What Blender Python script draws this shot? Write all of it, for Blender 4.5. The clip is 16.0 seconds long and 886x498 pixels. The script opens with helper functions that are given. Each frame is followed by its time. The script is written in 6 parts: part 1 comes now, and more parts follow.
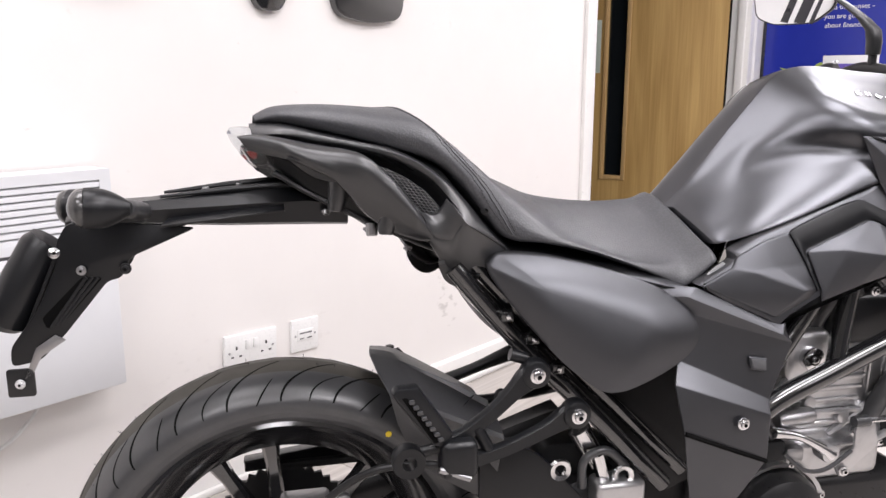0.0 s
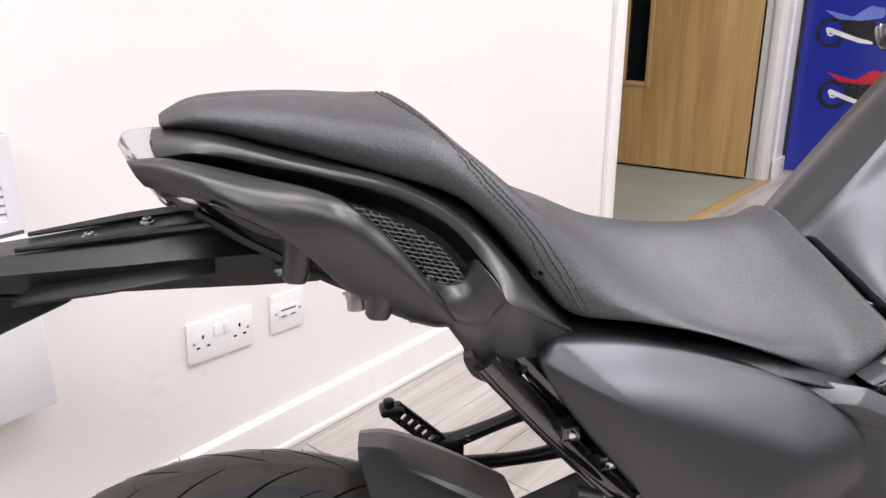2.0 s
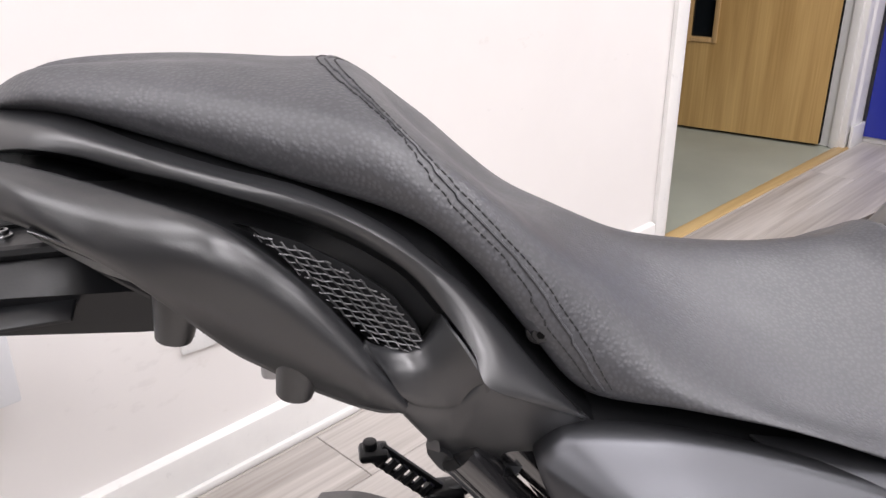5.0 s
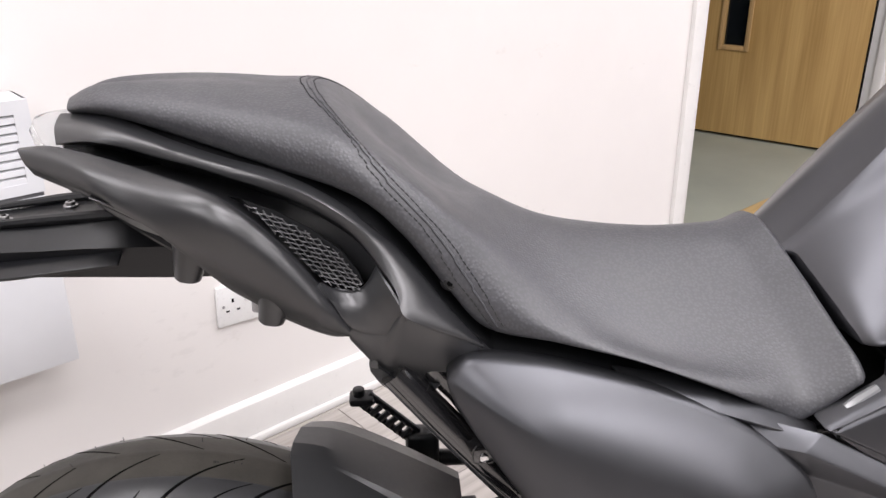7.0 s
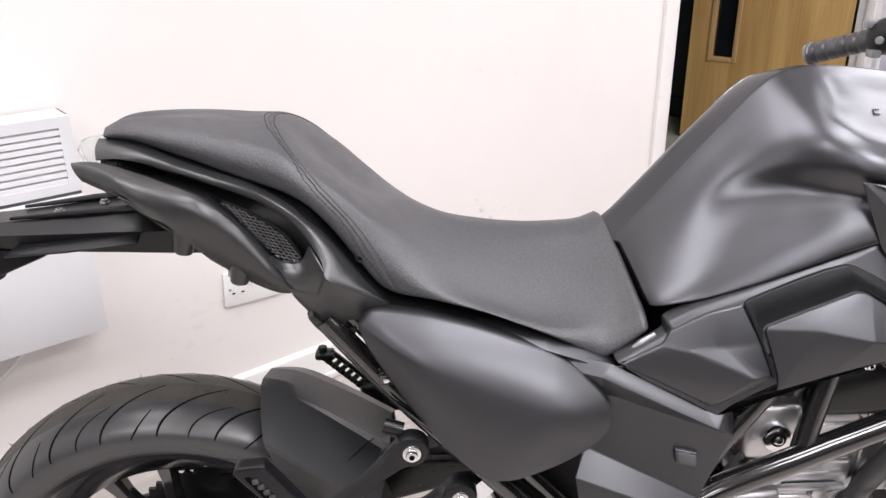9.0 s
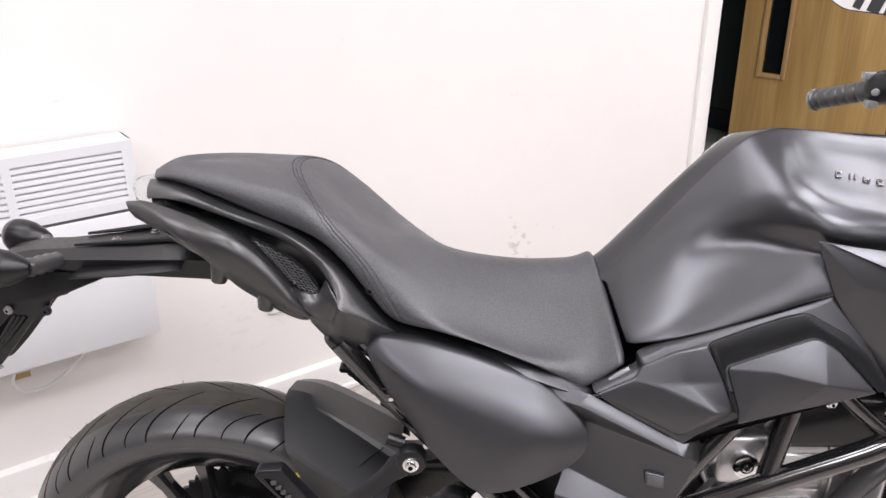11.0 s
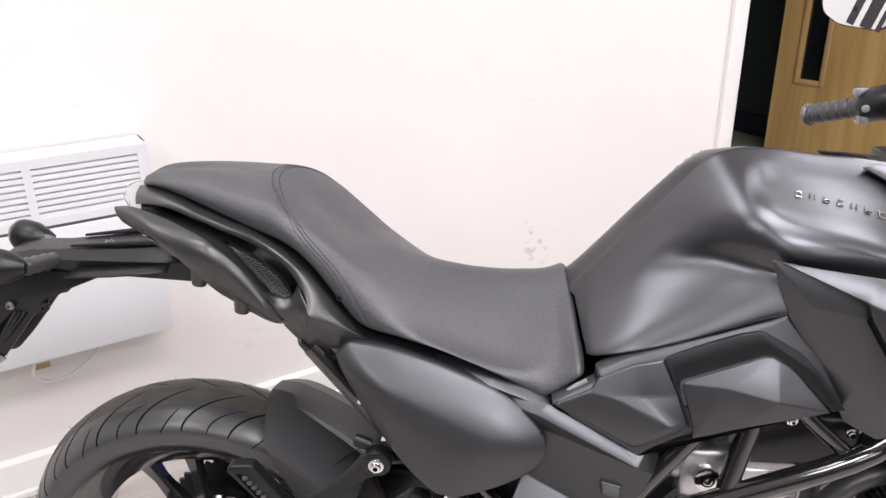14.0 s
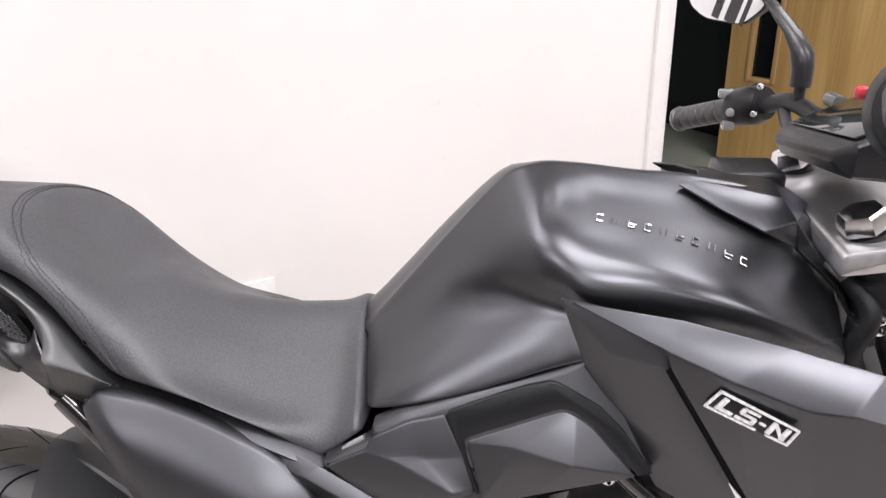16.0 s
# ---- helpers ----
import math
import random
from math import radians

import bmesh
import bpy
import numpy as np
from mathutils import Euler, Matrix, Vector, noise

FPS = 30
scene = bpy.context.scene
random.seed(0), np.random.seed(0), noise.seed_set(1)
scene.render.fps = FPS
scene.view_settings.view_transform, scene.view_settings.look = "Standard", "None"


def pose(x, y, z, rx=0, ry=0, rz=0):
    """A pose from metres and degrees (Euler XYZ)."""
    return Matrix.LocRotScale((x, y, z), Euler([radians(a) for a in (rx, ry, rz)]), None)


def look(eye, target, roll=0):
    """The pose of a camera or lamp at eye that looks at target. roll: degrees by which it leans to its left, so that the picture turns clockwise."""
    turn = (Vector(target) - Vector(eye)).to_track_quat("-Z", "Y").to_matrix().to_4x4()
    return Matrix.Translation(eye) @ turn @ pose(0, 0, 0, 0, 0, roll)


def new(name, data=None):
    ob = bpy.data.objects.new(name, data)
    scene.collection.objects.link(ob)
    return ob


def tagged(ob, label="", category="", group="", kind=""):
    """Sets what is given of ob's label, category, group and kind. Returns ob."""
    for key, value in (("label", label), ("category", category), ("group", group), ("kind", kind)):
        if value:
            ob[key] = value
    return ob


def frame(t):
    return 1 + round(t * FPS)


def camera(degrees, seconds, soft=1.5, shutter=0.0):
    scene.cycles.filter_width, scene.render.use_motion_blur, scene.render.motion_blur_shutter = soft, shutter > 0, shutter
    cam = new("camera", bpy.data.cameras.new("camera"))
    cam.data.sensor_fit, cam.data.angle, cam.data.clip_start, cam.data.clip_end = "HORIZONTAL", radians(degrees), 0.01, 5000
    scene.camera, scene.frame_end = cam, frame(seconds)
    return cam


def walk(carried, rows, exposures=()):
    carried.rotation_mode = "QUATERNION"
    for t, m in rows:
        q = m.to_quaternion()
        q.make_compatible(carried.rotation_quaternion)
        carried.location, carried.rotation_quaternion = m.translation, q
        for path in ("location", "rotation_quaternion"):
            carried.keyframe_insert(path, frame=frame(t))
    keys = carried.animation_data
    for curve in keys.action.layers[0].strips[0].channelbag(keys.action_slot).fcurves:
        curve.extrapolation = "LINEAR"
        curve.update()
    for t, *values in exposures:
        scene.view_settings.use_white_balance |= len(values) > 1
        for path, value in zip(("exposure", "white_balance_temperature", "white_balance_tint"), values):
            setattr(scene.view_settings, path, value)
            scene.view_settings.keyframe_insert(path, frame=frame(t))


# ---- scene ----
cam = camera(57.4, 16.0)
PATH = [
    (0, (0.207, 0.029, 0.963), (1.695, 1.301, 0.554), 0.1),
    (0.5, (0.234, 0.082, 1.055), (1.712, 1.344, 0.582), -0.0),
    (1, (0.296, 0.156, 1.074), (1.758, 1.408, 0.528), -0.0),
    (1.5, (0.436, 0.24, 1.054), (1.881, 1.477, 0.436), -0.1),
    (2, (0.506, 0.311, 1.033), (1.935, 1.535, 0.354), -0.2),
    (2.5, (0.531, 0.366, 1.017), (1.948, 1.578, 0.295), -0.2),
    (3, (0.558, 0.393, 1.003), (1.963, 1.602, 0.252), -0.2),
    (3.5, (0.612, 0.411, 1.009), (2.001, 1.627, 0.24), -0.1),
    (4, (0.695, 0.418, 1.007), (2.06, 1.656, 0.23), -0.1),
    (6.5, (0.699, 0.315, 1.025), (1.932, 1.685, 0.248), -0.4),
    (7, (0.647, 0.247, 1.049), (1.868, 1.627, 0.272), -0.3),
    (7.5, (0.59, 0.158, 1.068), (1.804, 1.545, 0.292), -0.4),
    (8, (0.572, 0.097, 1.093), (1.777, 1.492, 0.317), -0.4),
    (8.5, (0.57, 0.032, 1.114), (1.763, 1.438, 0.339), -0.3),
    (9, (0.57, -0.012, 1.137), (1.746, 1.407, 0.36), -0.3),
    (11.5, (0.566, -0.124, 1.229), (1.603, 1.399, 0.45), -0.2),
    (12, (0.579, -0.127, 1.231), (1.589, 1.413, 0.452), -0.2),
    (12.5, (0.591, -0.142, 1.234), (1.582, 1.41, 0.453), -0.3),
    (13, (0.614, -0.163, 1.239), (1.592, 1.397, 0.458), -0.3),
    (13.5, (0.62, -0.178, 1.245), (1.591, 1.387, 0.465), -0.4),
    (14, (0.633, -0.189, 1.244), (1.601, 1.377, 0.464), -0.4),
    (14.5, (0.663, -0.202, 1.242), (1.632, 1.363, 0.461), -0.5),
    (15, (0.718, -0.209, 1.231), (1.692, 1.353, 0.45), -0.5),
    (15.5, (0.819, -0.198, 1.229), (1.8, 1.361, 0.449), -0.6),
    (16, (0.91, -0.196, 1.219), (1.896, 1.359, 0.438), -0.8),
]
walk(cam, [(t, look(eye, target, roll)) for t, eye, target, roll in PATH])

# ---- light ----
world = bpy.data.worlds.new("room_air")
scene.world = world
world.use_nodes = True
world.node_tree.nodes["Background"].inputs[0].default_value = (1.0, 0.96, 1.0, 1)
world.node_tree.nodes["Background"].inputs[1].default_value = 0.04
scene.view_settings.exposure = 0.0


# Unseen ceiling lighting: bare area lamps without fixtures, placed to suit the highlights.
def unseen_lamp(x, y, z, sx, sy, watts):
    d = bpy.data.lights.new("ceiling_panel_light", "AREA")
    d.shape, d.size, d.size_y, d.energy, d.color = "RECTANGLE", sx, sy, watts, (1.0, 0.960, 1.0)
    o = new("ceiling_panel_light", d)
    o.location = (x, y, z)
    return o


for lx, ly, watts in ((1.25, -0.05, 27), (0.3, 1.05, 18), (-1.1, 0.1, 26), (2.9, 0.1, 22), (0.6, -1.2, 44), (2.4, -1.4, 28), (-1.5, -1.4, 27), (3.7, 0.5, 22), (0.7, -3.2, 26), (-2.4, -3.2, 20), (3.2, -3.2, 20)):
    unseen_lamp(lx, ly, 2.56, 1.15, 0.55, watts)


# ---- materials ----
def mat(name, base, rough=0.5, metal=0.0, vary=0.15, scale=8.0, bump=0.0, bscale=60.0, rvary=0.1, coat=0.0, spec=0.5, coord="Object", stretch=(1, 1, 1)):
    """A surface with colour and gloss that vary at two sizes, and a fine relief."""
    m = bpy.data.materials.new(name)
    m.use_nodes = True
    nt = m.node_tree
    n, l = nt.nodes, nt.links
    b = n["Principled BSDF"]
    tc = n.new("ShaderNodeTexCoord")
    mp = n.new("ShaderNodeMapping")
    mp.inputs["Scale"].default_value = stretch
    l.new(tc.outputs[coord], mp.inputs[0])
    big = n.new("ShaderNodeTexNoise")
    big.inputs["Scale"].default_value, big.inputs["Detail"].default_value = scale, 6
    small = n.new("ShaderNodeTexNoise")
    small.inputs["Scale"].default_value, small.inputs["Detail"].default_value = scale * 9, 4
    l.new(mp.outputs[0], big.inputs[0]), l.new(mp.outputs[0], small.inputs[0])
    mixn = n.new("ShaderNodeMath")
    mixn.operation = "MULTIPLY_ADD"
    l.new(small.outputs[0], mixn.inputs[0])
    mixn.inputs[1].default_value = 0.4
    l.new(big.outputs[0], mixn.inputs[2])
    ramp = n.new("ShaderNodeMapRange")
    ramp.inputs[1].default_value, ramp.inputs[2].default_value = 0.45, 0.95
    ramp.inputs[3].default_value, ramp.inputs[4].default_value = 1 - vary, 1 + vary
    l.new(mixn.outputs[0], ramp.inputs[0])
    col = n.new("ShaderNodeVectorMath")
    col.operation = "SCALE"
    col.inputs[0].default_value = base
    l.new(ramp.outputs[0], col.inputs[3])
    l.new(col.outputs[0], b.inputs["Base Color"])
    rr = n.new("ShaderNodeMapRange")
    rr.inputs[1].default_value, rr.inputs[2].default_value = 0.3, 0.7
    rr.inputs[3].default_value, rr.inputs[4].default_value = max(0.02, rough - rvary * 0.5), min(1, rough + rvary * 0.5)
    l.new(small.outputs[0], rr.inputs[0])
    l.new(rr.outputs[0], b.inputs["Roughness"])
    b.inputs["Metallic"].default_value = metal
    b.inputs["Coat Weight"].default_value = coat
    b.inputs["Coat Roughness"].default_value = 0.08
    b.inputs["Specular IOR Level"].default_value = spec
    if bump:
        fine = n.new("ShaderNodeTexNoise")
        fine.inputs["Scale"].default_value, fine.inputs["Detail"].default_value = bscale, 3
        l.new(mp.outputs[0], fine.inputs[0])
        bp = n.new("ShaderNodeBump")
        bp.inputs["Strength"].default_value, bp.inputs["Distance"].default_value = bump, 0.002
        l.new(fine.outputs[0], bp.inputs["Height"])
        l.new(bp.outputs[0], b.inputs["Normal"])
    return m


def leather_mat():
    """Black grained vinyl: small pebbled cells with creases between them."""
    m = mat("seat_vinyl", (0.054, 0.055, 0.061), 0.47, 0, 0.12, 6, spec=0.7)
    nt = m.node_tree
    n, l = nt.nodes, nt.links
    tc = n.new("ShaderNodeTexCoord")
    v = n.new("ShaderNodeTexVoronoi")
    v.feature = "SMOOTH_F1"
    v.inputs["Scale"].default_value, v.inputs["Smoothness"].default_value, v.inputs["Randomness"].default_value = 390, 0.2, 0.9
    l.new(tc.outputs["Object"], v.inputs[0])
    mr = n.new("ShaderNodeMapRange")
    mr.inputs[1].default_value, mr.inputs[2].default_value, mr.inputs[3].default_value, mr.inputs[4].default_value = 0.12, 0.62, 1.0, 0.0
    l.new(v.outputs[0], mr.inputs[0])
    b = n["Principled BSDF"]
    # Painted crease shade: the base colour darkens between the cells.
    crease_shade = n.new("ShaderNodeMapRange")
    crease_shade.inputs[1].default_value, crease_shade.inputs[2].default_value, crease_shade.inputs[3].default_value, crease_shade.inputs[4].default_value = 0.30, 0.62, 1.06, 0.80
    l.new(v.outputs[0], crease_shade.inputs[0])
    tone = n.new("ShaderNodeVectorMath")
    tone.operation = "SCALE"
    l.new(b.inputs["Base Color"].links[0].from_socket, tone.inputs[0]), l.new(crease_shade.outputs[0], tone.inputs[3])
    l.new(tone.outputs[0], b.inputs["Base Color"])
    bp = n.new("ShaderNodeBump")
    bp.inputs["Strength"].default_value, bp.inputs["Distance"].default_value = 0.40, 0.0004
    l.new(mr.outputs[0], bp.inputs["Height"])
    l.new(bp.outputs[0], n["Principled BSDF"].inputs["Normal"])
    return m


def wood_mat(name, dark, light, along="z", rough=0.45, scale=1.0):
    """Straight-grained wood: long streaks along one axis, with wide figure and narrow pores."""
    m = bpy.data.materials.new(name)
    m.use_nodes = True
    n, l = m.node_tree.nodes, m.node_tree.links
    b = n["Principled BSDF"]
    tc = n.new("ShaderNodeTexCoord")
    oi = n.new("ShaderNodeObjectInfo")
    off = n.new("ShaderNodeVectorMath")
    off.operation = "MULTIPLY_ADD"
    off.inputs[1].default_value, off.inputs[2].default_value = (1, 1, 1), (0, 0, 0)
    sc = n.new("ShaderNodeVectorMath")
    sc.operation = "SCALE"
    sc.inputs[0].default_value = (7, 5, 3)
    l.new(oi.outputs["Random"], sc.inputs[3])
    l.new(tc.outputs["Object"], off.inputs[0]), l.new(sc.outputs[0], off.inputs[2])
    mp = n.new("ShaderNodeMapping")
    s = [14 * scale] * 3
    s["xyz".index(along)] = 0.9 * scale
    mp.inputs["Scale"].default_value = s
    l.new(off.outputs[0], mp.inputs[0])
    a = n.new("ShaderNodeTexNoise")
    a.inputs["Scale"].default_value, a.inputs["Detail"].default_value, a.inputs["Distortion"].default_value = 1.0, 8, 0.6
    l.new(mp.outputs[0], a.inputs[0])
    mp2 = n.new("ShaderNodeMapping")
    s2 = [120 * scale] * 3
    s2["xyz".index(along)] = 3.0 * scale
    mp2.inputs["Scale"].default_value = s2
    l.new(off.outputs[0], mp2.inputs[0])
    c = n.new("ShaderNodeTexNoise")
    c.inputs["Scale"].default_value, c.inputs["Detail"].default_value = 1.0, 4
    l.new(mp2.outputs[0], c.inputs[0])
    ma = n.new("ShaderNodeMath")
    ma.operation = "MULTIPLY_ADD"
    ma.inputs[1].default_value = 0.45
    l.new(c.outputs[0], ma.inputs[0]), l.new(a.outputs[0], ma.inputs[2])
    r = n.new("ShaderNodeMapRange")
    r.inputs[1].default_value, r.inputs[2].default_value = 0.5, 0.95
    l.new(ma.outputs[0], r.inputs[0])
    mx = n.new("ShaderNodeMixRGB")
    mx.inputs[1].default_value, mx.inputs[2].default_value = (*dark, 1), (*light, 1)
    l.new(r.outputs[0], mx.inputs[0])
    tone = n.new("ShaderNodeMapRange")
    tone.inputs[3].default_value, tone.inputs[4].default_value = 0.86, 1.1
    l.new(oi.outputs["Random"], tone.inputs[0])
    vs = n.new("ShaderNodeVectorMath")
    vs.operation = "SCALE"
    l.new(mx.outputs[0], vs.inputs[0]), l.new(tone.outputs[0], vs.inputs[3])
    l.new(vs.outputs[0], b.inputs["Base Color"])
    b.inputs["Roughness"].default_value = rough
    bp = n.new("ShaderNodeBump")
    bp.inputs["Strength"].default_value, bp.inputs["Distance"].default_value = 0.12, 0.001
    l.new(c.outputs[0], bp.inputs["Height"]), l.new(bp.outputs[0], b.inputs["Normal"])
    return m


def wall_mat():
    """White emulsion with faint roller texture, grey scuffs and filler patches low down on the wall."""
    m = mat("wall_paint", (0.80, 0.775, 0.755), 0.62, 0, 0.025, 1.2, 0.10, 420)
    n, l = m.node_tree.nodes, m.node_tree.links
    b = n["Principled BSDF"]
    src = b.inputs["Base Color"].links[0].from_socket
    tc = n.new("ShaderNodeTexCoord")
    mp = n.new("ShaderNodeMapping")
    mp.inputs["Scale"].default_value = (5, 5, 9)
    l.new(tc.outputs["Object"], mp.inputs[0])
    a = n.new("ShaderNodeTexNoise")
    a.inputs["Scale"].default_value, a.inputs["Detail"].default_value, a.inputs["Roughness"].default_value = 1.6, 9, 0.62
    l.new(mp.outputs[0], a.inputs[0])
    r = n.new("ShaderNodeMapRange")
    r.inputs[1].default_value, r.inputs[2].default_value, r.inputs[4].default_value = 0.665, 0.76, 0.35
    l.new(a.outputs[0], r.inputs[0])
    mx = n.new("ShaderNodeMixRGB")
    mx.inputs[2].default_value = (0.56, 0.52, 0.47, 1)
    l.new(r.outputs[0], mx.inputs[0]), l.new(src, mx.inputs[1])
    # two clusters of grey scuff marks
    last = mx.outputs[0]
    streak = n.new("ShaderNodeTexNoise")
    streak.inputs["Scale"].default_value, streak.inputs["Detail"].default_value = 5, 6
    l.new(mp.outputs[0], streak.inputs[0])
    for x, z, r, much in ((2.07, 0.295, 0.16, 0.5), (1.18, 0.27, 0.20, 0.10), (1.55, 0.30, 0.12, 0.10)):
        d = n.new("ShaderNodeVectorMath")
        d.operation = "DISTANCE"
        d.inputs[1].default_value = (x, 1.61, z)
        l.new(tc.outputs["Object"], d.inputs[0])
        near = n.new("ShaderNodeMapRange")
        near.inputs[1].default_value, near.inputs[2].default_value, near.inputs[3].default_value, near.inputs[4].default_value = 0.2 * r, r, 0.20, 0.0
        l.new(d.outputs["Value"], near.inputs[0])
        s = n.new("ShaderNodeMath")
        l.new(streak.outputs[0], s.inputs[0]), l.new(near.outputs[0], s.inputs[1])
        cut = n.new("ShaderNodeMapRange")
        cut.inputs[1].default_value, cut.inputs[2].default_value, cut.inputs[4].default_value = 0.74, 0.84, much
        l.new(s.outputs[0], cut.inputs[0])
        mark = n.new("ShaderNodeMixRGB")
        mark.inputs[2].default_value = (0.40, 0.38, 0.36, 1)
        l.new(cut.outputs[0], mark.inputs[0]), l.new(last, mark.inputs[1])
        last = mark.outputs[0]
    l.new(last, b.inputs["Base Color"])
    return m


M = {
    "wall": wall_mat(),
    "plain": mat("plain_wall_paint", (0.78, 0.76, 0.74), 0.65, 0, 0.04, 2, 0.1, 300),
    "far": mat("grey_showroom_wall", (0.20, 0.20, 0.21), 0.7, 0, 0.05, 2, 0.1, 300),
    "ceil": mat("ceiling_paint", (0.8, 0.8, 0.79), 0.8, 0, 0.03, 2),
    "trim": mat("gloss_trim_paint", (0.78, 0.77, 0.75), 0.32, 0, 0.04, 5, 0.05, 40),
    "heater": mat("heater_enamel", (0.70, 0.71, 0.73), 0.35, 0, 0.02, 4),
    "slot": mat("heater_inside", (0.10, 0.10, 0.105), 0.7, 0.3),
    "plastic": mat("white_plastic", (0.80, 0.80, 0.79), 0.3, 0, 0.02, 20),
    # Near-black that stands for the shade in holes, slots and gaps.
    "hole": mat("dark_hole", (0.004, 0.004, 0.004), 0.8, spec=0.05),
    "plank": wood_mat("grey_laminate", (0.30, 0.27, 0.245), (0.60, 0.565, 0.53), "x", 0.38, 0.9),
    "gap": mat("floor_gap", (0.12, 0.11, 0.10), 0.8),
    "oak": wood_mat("door_veneer", (0.36, 0.22, 0.075), (0.55, 0.365, 0.145), "z", 0.42, 1.0),
    "oak2": wood_mat("light_beading", (0.45, 0.28, 0.12), (0.62, 0.42, 0.20), "z", 0.42, 1.0),
    "thr": wood_mat("threshold_wood", (0.38, 0.25, 0.10), (0.58, 0.42, 0.20), "x", 0.5, 1.0),
    "carpet": mat("green_grey_vinyl", (0.33, 0.35, 0.29), 0.5, 0, 0.12, 3, 0.1, 200),
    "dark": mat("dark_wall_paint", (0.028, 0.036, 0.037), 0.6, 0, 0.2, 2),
    "navy": mat("dark_skirting", (0.010, 0.012, 0.022), 0.4),
    "poster": mat("blue_poster", (0.018, 0.03, 0.30), 0.22, 0, 0.06, 3),
    "ink_w": mat("white_ink", (0.75, 0.75, 0.78), 0.3),
    "ink_k": mat("black_ink", (0.02, 0.02, 0.025), 0.3),
    "ink_r": mat("red_ink", (0.5, 0.02, 0.03), 0.3),
    "ink_g": mat("green_ink", (0.35, 0.45, 0.10), 0.3),
    "ink_b": mat("pale_blue_ink", (0.15, 0.22, 0.6), 0.3),
    "satin": mat("satin_graphite_paint", (0.090, 0.0915, 0.099), 0.31, 0.95, 0.03, 10, 0, 60, 0.03),
    "matt": mat("matt_graphite_paint", (0.090, 0.0918, 0.099), 0.40, 0.93, 0.03, 10, 0, 60, 0.03),
    "black": mat("black_moulded_plastic", (0.0070, 0.0075, 0.0088), 0.34, 0, 0.1, 20, 0.04, 700, spec=0.4),
    "deep": mat("black_underside_plastic", (0.0075, 0.0079, 0.0088), 0.5, 0, 0.1, 20, 0.05, 500, spec=0.25),
    "tailplastic": mat("satin_black_body_plastic", (0.0205, 0.0211, 0.0228), 0.38, 0, 0.08, 14, 0.03, 900, 0.05, spec=1.0),
    "guardplastic": mat("grained_black_plastic", (0.038, 0.0385, 0.041), 0.42, 0, 0.08, 16, 0.06, 800, 0.06, spec=0.8),
    "railplastic": mat("black_rail_plastic", (0.0135, 0.0141, 0.0156), 0.36, 0, 0.10, 18, 0.05, 900, 0.06, spec=0.9),
    "gloss": mat("gloss_black_enamel", (0.012, 0.012, 0.013), 0.10, 0, 0.05, 10, 0.0, 60, 0.04, 1.0, 0.8),
    "satinblack": mat("satin_black_metal", (0.02, 0.02, 0.021), 0.32, 0.2, 0.1, 20, 0.04, 300),
    "vinyl": leather_mat(),
    "wire": mat("dark_wire", (0.10, 0.10, 0.103), 0.34, 0.6),
    "thread": mat("black_thread", (0.022, 0.022, 0.023), 0.7),
    "rubber": mat("tyre_rubber", (0.046, 0.0465, 0.049), 0.33, 0, 0.15, 30, 0.05, 400, spec=0.7),
    "tread": mat("tyre_tread_dusty", (0.052, 0.048, 0.040), 0.6, 0, 0.25, 30, 0.08, 300),
    "alloy": mat("cast_alloy", (0.56, 0.56, 0.57), 0.36, 0.9, 0.12, 15, 0.10, 250),
    "chrome": mat("bright_steel", (0.75, 0.75, 0.76), 0.16, 1.0, 0.05, 15),
    "dullsteel": mat("dull_steel", (0.42, 0.42, 0.43), 0.36, 1.0, 0.12, 25),
    "lens": mat("smoked_lens", (0.20, 0.205, 0.21), 0.12, 0, 0.05, 10, coat=0.5),
    "smoke": mat("dark_smoked_lens", (0.05, 0.05, 0.05), 0.12, 0, 0.05, 10, coat=0.5),
    "red": mat("red_lens", (0.42, 0.02, 0.015), 0.15, 0, 0.1, 10, coat=0.5),
    "redplastic": mat("red_plastic", (0.42, 0.025, 0.04), 0.4),
    "yellow": mat("yellow_paint_dot", (0.75, 0.55, 0.03), 0.5),
    "badge": mat("silver_badge", (0.72, 0.72, 0.73), 0.28, 0.3, 0.03, 20),
    "film": mat("white_film", (0.78, 0.78, 0.78), 0.2, 0, 0.03, 20),
    "label": mat("pale_label", (0.50, 0.56, 0.50), 0.5, 0, 0.05, 20),
    "card": mat("purple_card", (0.13, 0.09, 0.42), 0.35),
    "glassdark": mat("dark_pane", (0.008, 0.010, 0.012), 0.06, 0, 0.2, 3),
    "screen": mat("instrument_glass", (0.03, 0.035, 0.035), 0.05, 0, 0.1, 4, coat=0.5),
}


# ---- mesh helpers ----
def part(name, bm, material, parent=None, label="", smooth=True, angle=40):
    me = bpy.data.meshes.new(name)
    bmesh.ops.recalc_face_normals(bm, faces=bm.faces)
    bm.to_mesh(me)
    bm.free()
    return mesh_part(name, me, material, parent, label, smooth, angle)


def mesh_part(name, me, material, parent=None, label="", smooth=True, angle=40):
    if smooth:
        me.polygons.foreach_set("use_smooth", [True] * len(me.polygons))
        me.set_sharp_from_angle(angle=radians(angle))
    for one in material if isinstance(material, (list, tuple)) else [material]:
        me.materials.append(M[one] if isinstance(one, str) else one)
    ob = new(name, me)
    ob.parent = parent
    if label:
        tagged(ob, label)
    return ob


def thing(name, label, category, m=None, group="", kind=""):
    e = new(name)
    e.empty_display_size = 0.05
    if m is not None:
        e.matrix_world = m
    return tagged(e, label, category, group, kind)


